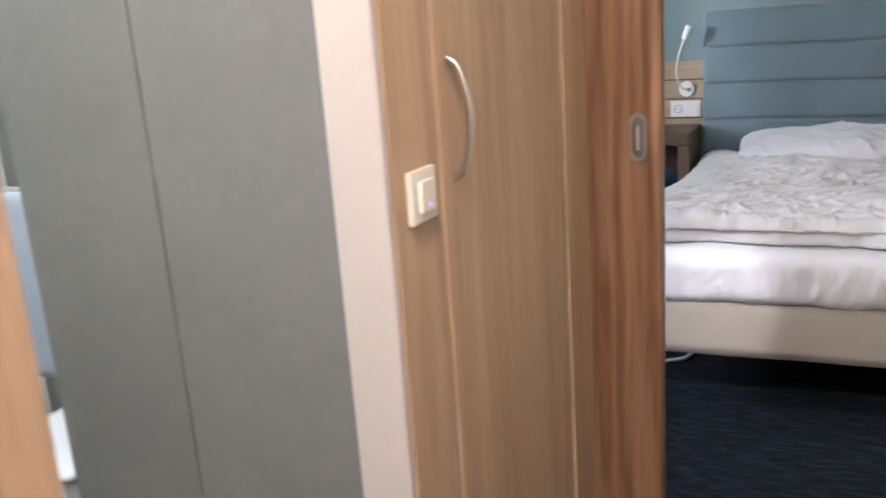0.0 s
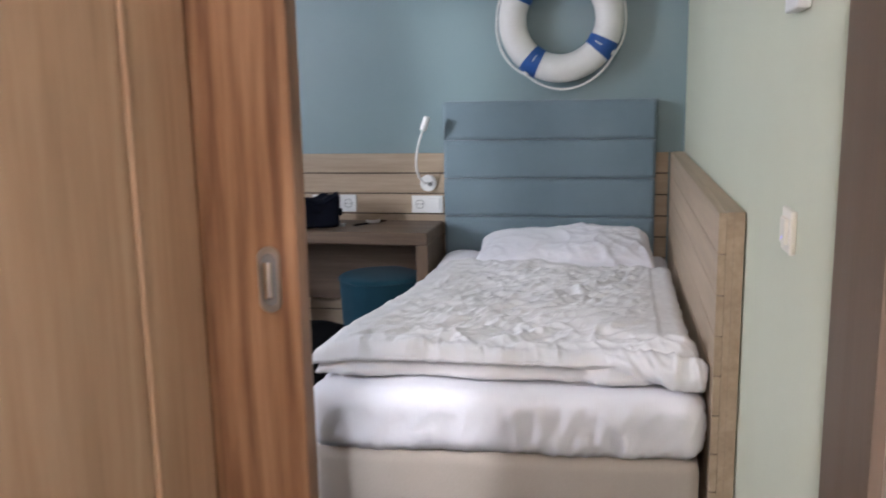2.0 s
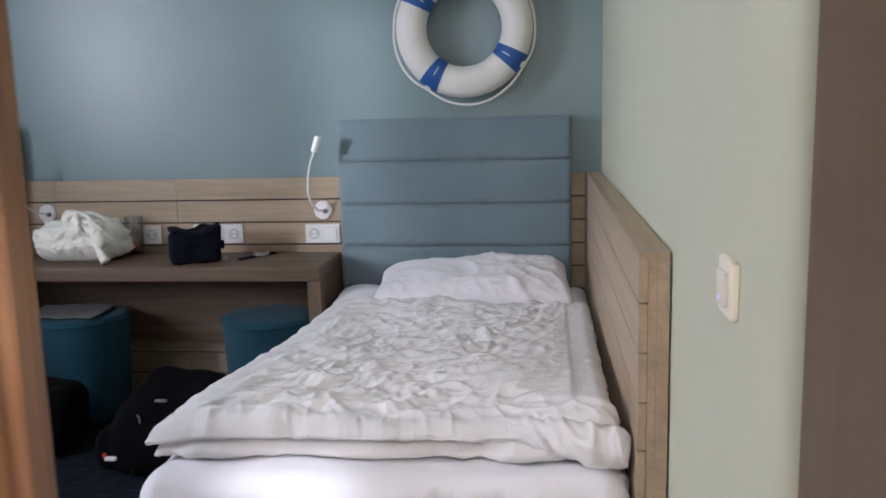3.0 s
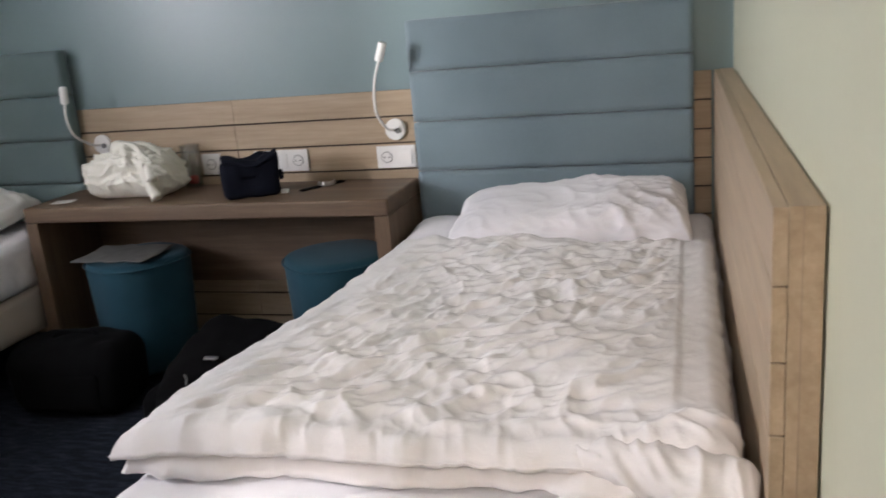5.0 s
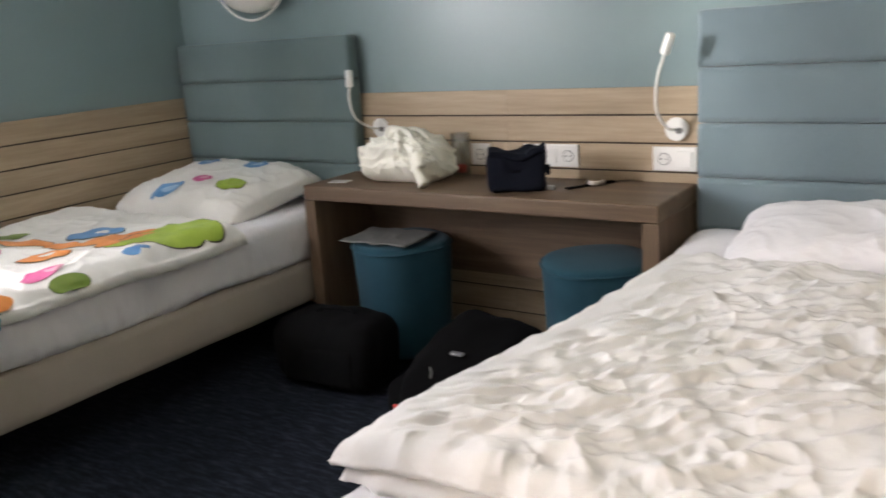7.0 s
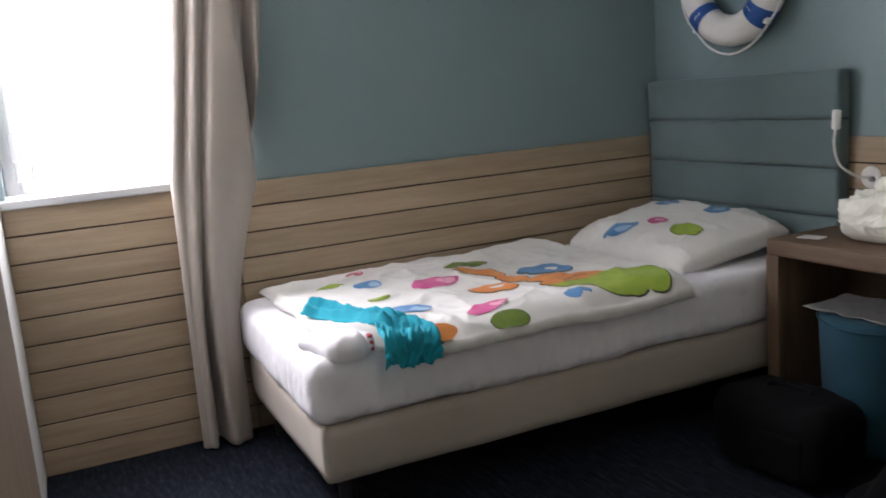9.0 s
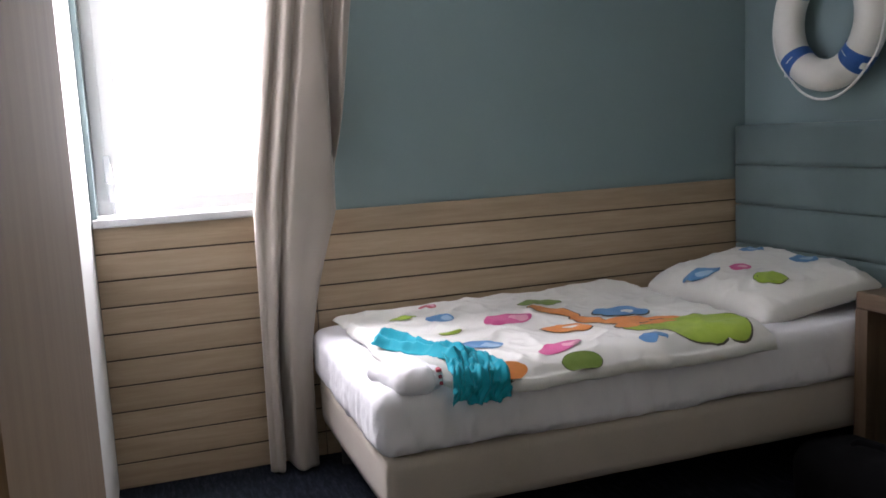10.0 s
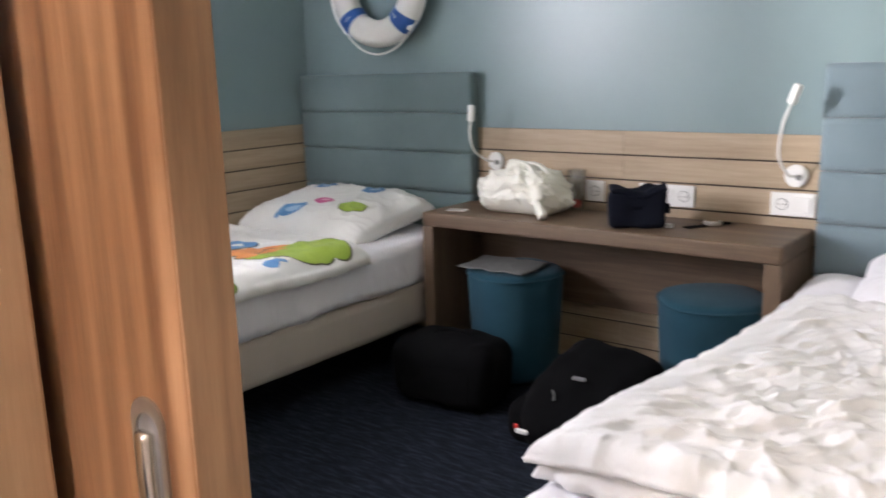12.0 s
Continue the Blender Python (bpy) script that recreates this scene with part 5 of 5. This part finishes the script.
def recess_pull(y, out):
    """An oblong recessed pull: a rim, a dark well and a rolled grip."""
    cx, z0, z1, r = -0.787, 0.927, 1.028, 0.0178
    bm = bmesh.new()
    pts = []
    for k in range(33):
        a = math.pi * k / 16
        pts.append((cx + r * math.cos(a), (z1 - r if math.sin(a) >= 0 else z0 + r) + r * math.sin(a)))
    outer = [bm.verts.new((x, y + out * 0.002, z)) for x, z in pts[:-1]]
    inner = [bm.verts.new((cx + (x - cx) * 0.68, y + out * 0.002, (z0 + z1) / 2 + (z - (z0 + z1) / 2) * 0.80)) for x, z in pts[:-1]]
    well = [bm.verts.new((v.co.x, y - out * 0.0005, v.co.z)) for v in inner]
    rim = [bm.verts.new((v.co.x, y, v.co.z)) for v in outer]
    n = len(outer)
    for k in range(n):
        j = (k + 1) % n
        bm.faces.new((outer[k], outer[j], inner[j], inner[k]))
        bm.faces.new((inner[k], inner[j], well[j], well[k]))
        bm.faces.new((rim[k], rim[j], outer[j], outer[k]))
    return bm, cx, z0, z1


bm, cx, z0, z1 = recess_pull(-2.786, -1)
in_parent(obj("pull_rim", bm, "pewter", smooth=False, label="oblong grey metal recessed pull"), slide)
in_parent(obj("pull_well", box(cx - 0.012, cx + 0.012, -2.7867, -2.7855, z0 + 0.010, z1 - 0.010), "grey_plastic"), slide)
in_parent(obj("pull_grip", tube([(cx - 0.002, -2.7872, z0 + 0.022), (cx - 0.002, -2.7882, (z0 + z1) / 2), (cx - 0.002, -2.7872, z1 - 0.024)], 0.0078, 12, 6), "bright_steel", smooth=True), slide)
in_parent(obj("top_track", box(-1.60, -0.03, -2.78, -2.75, 2.101, 2.114, 0.002), "steel"), slide)

# bathroom seen through its doorway: tiled partition, towel and basin
jamb = tagged(obj("door_frame", box(-0.968, WX - 0.001, -3.668, -3.655, 0, 2.05, 0.003), "cream"), "cream painted frame of the bathroom doorway", "door frame", kind="structure")
obj("frame_side", box(-0.985, -0.872, -4.232, -4.186, 0, 2.05, 0.004), "beech", jamb, "beech wood door frame")
part_wall = tagged(obj("partition", box(-1.537, -0.970, -3.645, -3.655 + 0.1, 0, ZC - 0.004), "joint"), "bathroom partition under large grey wall tiles", "wall", kind="structure")
for i, (x0, x1) in enumerate(((-1.537, -1.269), (-1.266, -0.972))):
    for z0_, z1_ in ((0.003, 2.44),):
        obj("tile", box(x0, x1, -3.655, -3.645, z0_, z1_, 0.001), "tile", part_wall)
obj("tile", box(-1.547, -1.537, -3.653, -3.555, 0.003, ZC - 0.01, 0.002), "tile", part_wall)
towel = thing("towel", "grey-blue towel hanging behind the bathroom partition", "towel", (-1.80, -3.28, 0.6))
bm = soft_box(-2.035, -1.94, -3.33, -3.29, 0.52, 0.95, 0.018, 0.008, 9, 0.02, 2)
in_parent(obj("cloth", bm, "towel", smooth=True), towel)
in_parent(obj("towel_bar", cyl(0.009, (-2.2, -3.31, 0.95), (-1.8, -3.31, 0.95)), "steel", smooth=True), towel)
basin = thing("toilet", "white ceramic toilet beside the bathroom partition", "toilet", (-1.90, -3.2, 0))
in_parent(obj("bowl", soft_box(-2.17, -1.87, -3.42, -2.99, 0.10, 0.33, 0.10, 0, 5, 0.025), "ceramic", smooth=True), basin)
in_parent(obj("lid", soft_box(-2.18, -1.86, -3.43, -3.03, 0.332, 0.36, 0.014, 0, 5, 0.03), "ceramic", smooth=True), basin)
in_parent(obj("cistern", soft_box(-2.19, -1.85, -3.04, -2.955, 0.33, 0.46, 0.03, 0, 5, 0.025), "ceramic", smooth=True), basin)
in_parent(obj("foot", soft_box(-2.11, -1.93, -3.32, -3.0, 0.0, 0.16, 0.04, 0, 5, 0.025), "ceramic", smooth=True), basin)

bl = thing("ceiling_lamp", "round white bathroom ceiling lamp giving warm light", "ceiling lamp", (-1.68, -3.98, ZC))
in_parent(obj("diffuser", cyl(0.17, (-1.68, -3.98, ZC - 0.05), (-1.68, -3.98, ZC - 0.002), 32, bevel=0.01), "bath_glow"), bl)
in_parent(obj("rim", cyl(0.18, (-1.68, -3.98, ZC - 0.018), (-1.68, -3.98, ZC - 0.001), 32), "steel"), bl)
hl = thing("ceiling_lamp", "round white hall ceiling lamp giving warm light", "ceiling lamp", (-0.45, -4.6, ZC))
in_parent(obj("diffuser", cyl(0.15, (-0.45, -4.6, ZC - 0.05), (-0.45, -4.6, ZC - 0.002), 32, bevel=0.01), "lamp_glow"), hl)
in_parent(obj("rim", cyl(0.16, (-0.45, -4.6, ZC - 0.018), (-0.45, -4.6, ZC - 0.001), 32), "steel"), hl)

# made-up ceiling fitting to go with the added light
spot = thing("spotlight", "added, unseen spotlight fitting in the hall ceiling", "spotlight", (SPOT.x, SPOT.y, ZC))
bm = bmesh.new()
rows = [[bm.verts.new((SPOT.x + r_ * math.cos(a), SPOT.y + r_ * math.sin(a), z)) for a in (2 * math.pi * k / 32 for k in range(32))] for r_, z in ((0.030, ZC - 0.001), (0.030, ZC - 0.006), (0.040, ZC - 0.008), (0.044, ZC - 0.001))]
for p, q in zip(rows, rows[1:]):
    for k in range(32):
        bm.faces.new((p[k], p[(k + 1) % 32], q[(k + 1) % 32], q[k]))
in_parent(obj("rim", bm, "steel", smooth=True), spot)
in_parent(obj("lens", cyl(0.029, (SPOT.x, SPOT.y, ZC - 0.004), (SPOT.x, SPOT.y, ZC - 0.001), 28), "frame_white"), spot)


# ---- planks of the wainscot, last ----
def panelling(name, label, runs, axis, face, out, material, end=None):
    """Horizontal planks with dark joints. runs: (from, to) along the wall; face: the front's coordinate."""
    base = None
    for a, b in runs:
        d = sorted((face - out * 0.006, face - out * 0.019))
        bx_ = box(a, b, d[0], d[1], 0, TOP - 0.004) if axis == "x" else box(d[0], d[1], a, b, 0, TOP - 0.004)
        o = obj("joint_backing" if base else name, bx_, "joint", base)
        if base is None:
            base = tagged(o, label, "wall panelling", kind="structure")
        d = sorted((face, face - out * 0.0055))
        for k in range(10):
            z0, z1 = P * k + 0.0030, P * (k + 1) - 0.0030
            pb = box(a, b, d[0], d[1], z0, z1, 0.0012, 1) if axis == "x" else box(d[0], d[1], a, b, z0, z1, 0.0012, 1)
            obj("plank", pb, material, base)
    return base


panelling("panelling_north", "pale oak plank panelling between the headboards", [(XL + 0.001, -1.8142), (-1.8130, -0.06)], "x", 0.0, -1, "oak_x")
panelling("panelling_west", "pale oak plank panelling along the bed and under the window", [(YS + 0.002, -2.0), (-1.997, -0.004)], "y", XL + 0.02, 1, "oak_y")
# the free-standing panel at the east wall, thicker, with a plain backing board
east = tagged(obj("panelling_east", box(-0.0340, 0.005, -1.957, 0.0, 0, TOP, 0.0005), "oak_y"), "thick pale oak plank panel beside the bed", "wall panelling", kind="structure")
obj("edge_band", box(-0.0190, -0.0182, -1.9576, -1.956, 0.0, TOP), "taupe", east)
obj("joint_backing", box(-0.0358, -0.0337, -1.954, -0.004, 0.0, TOP - 0.003), "joint", east)
for k in range(10):
    obj("plank", box(-0.052, -0.0345, -1.957, -0.002, P * k + 0.0014, P * (k + 1) - 0.0014, 0.001, 1), "oak_y", east)
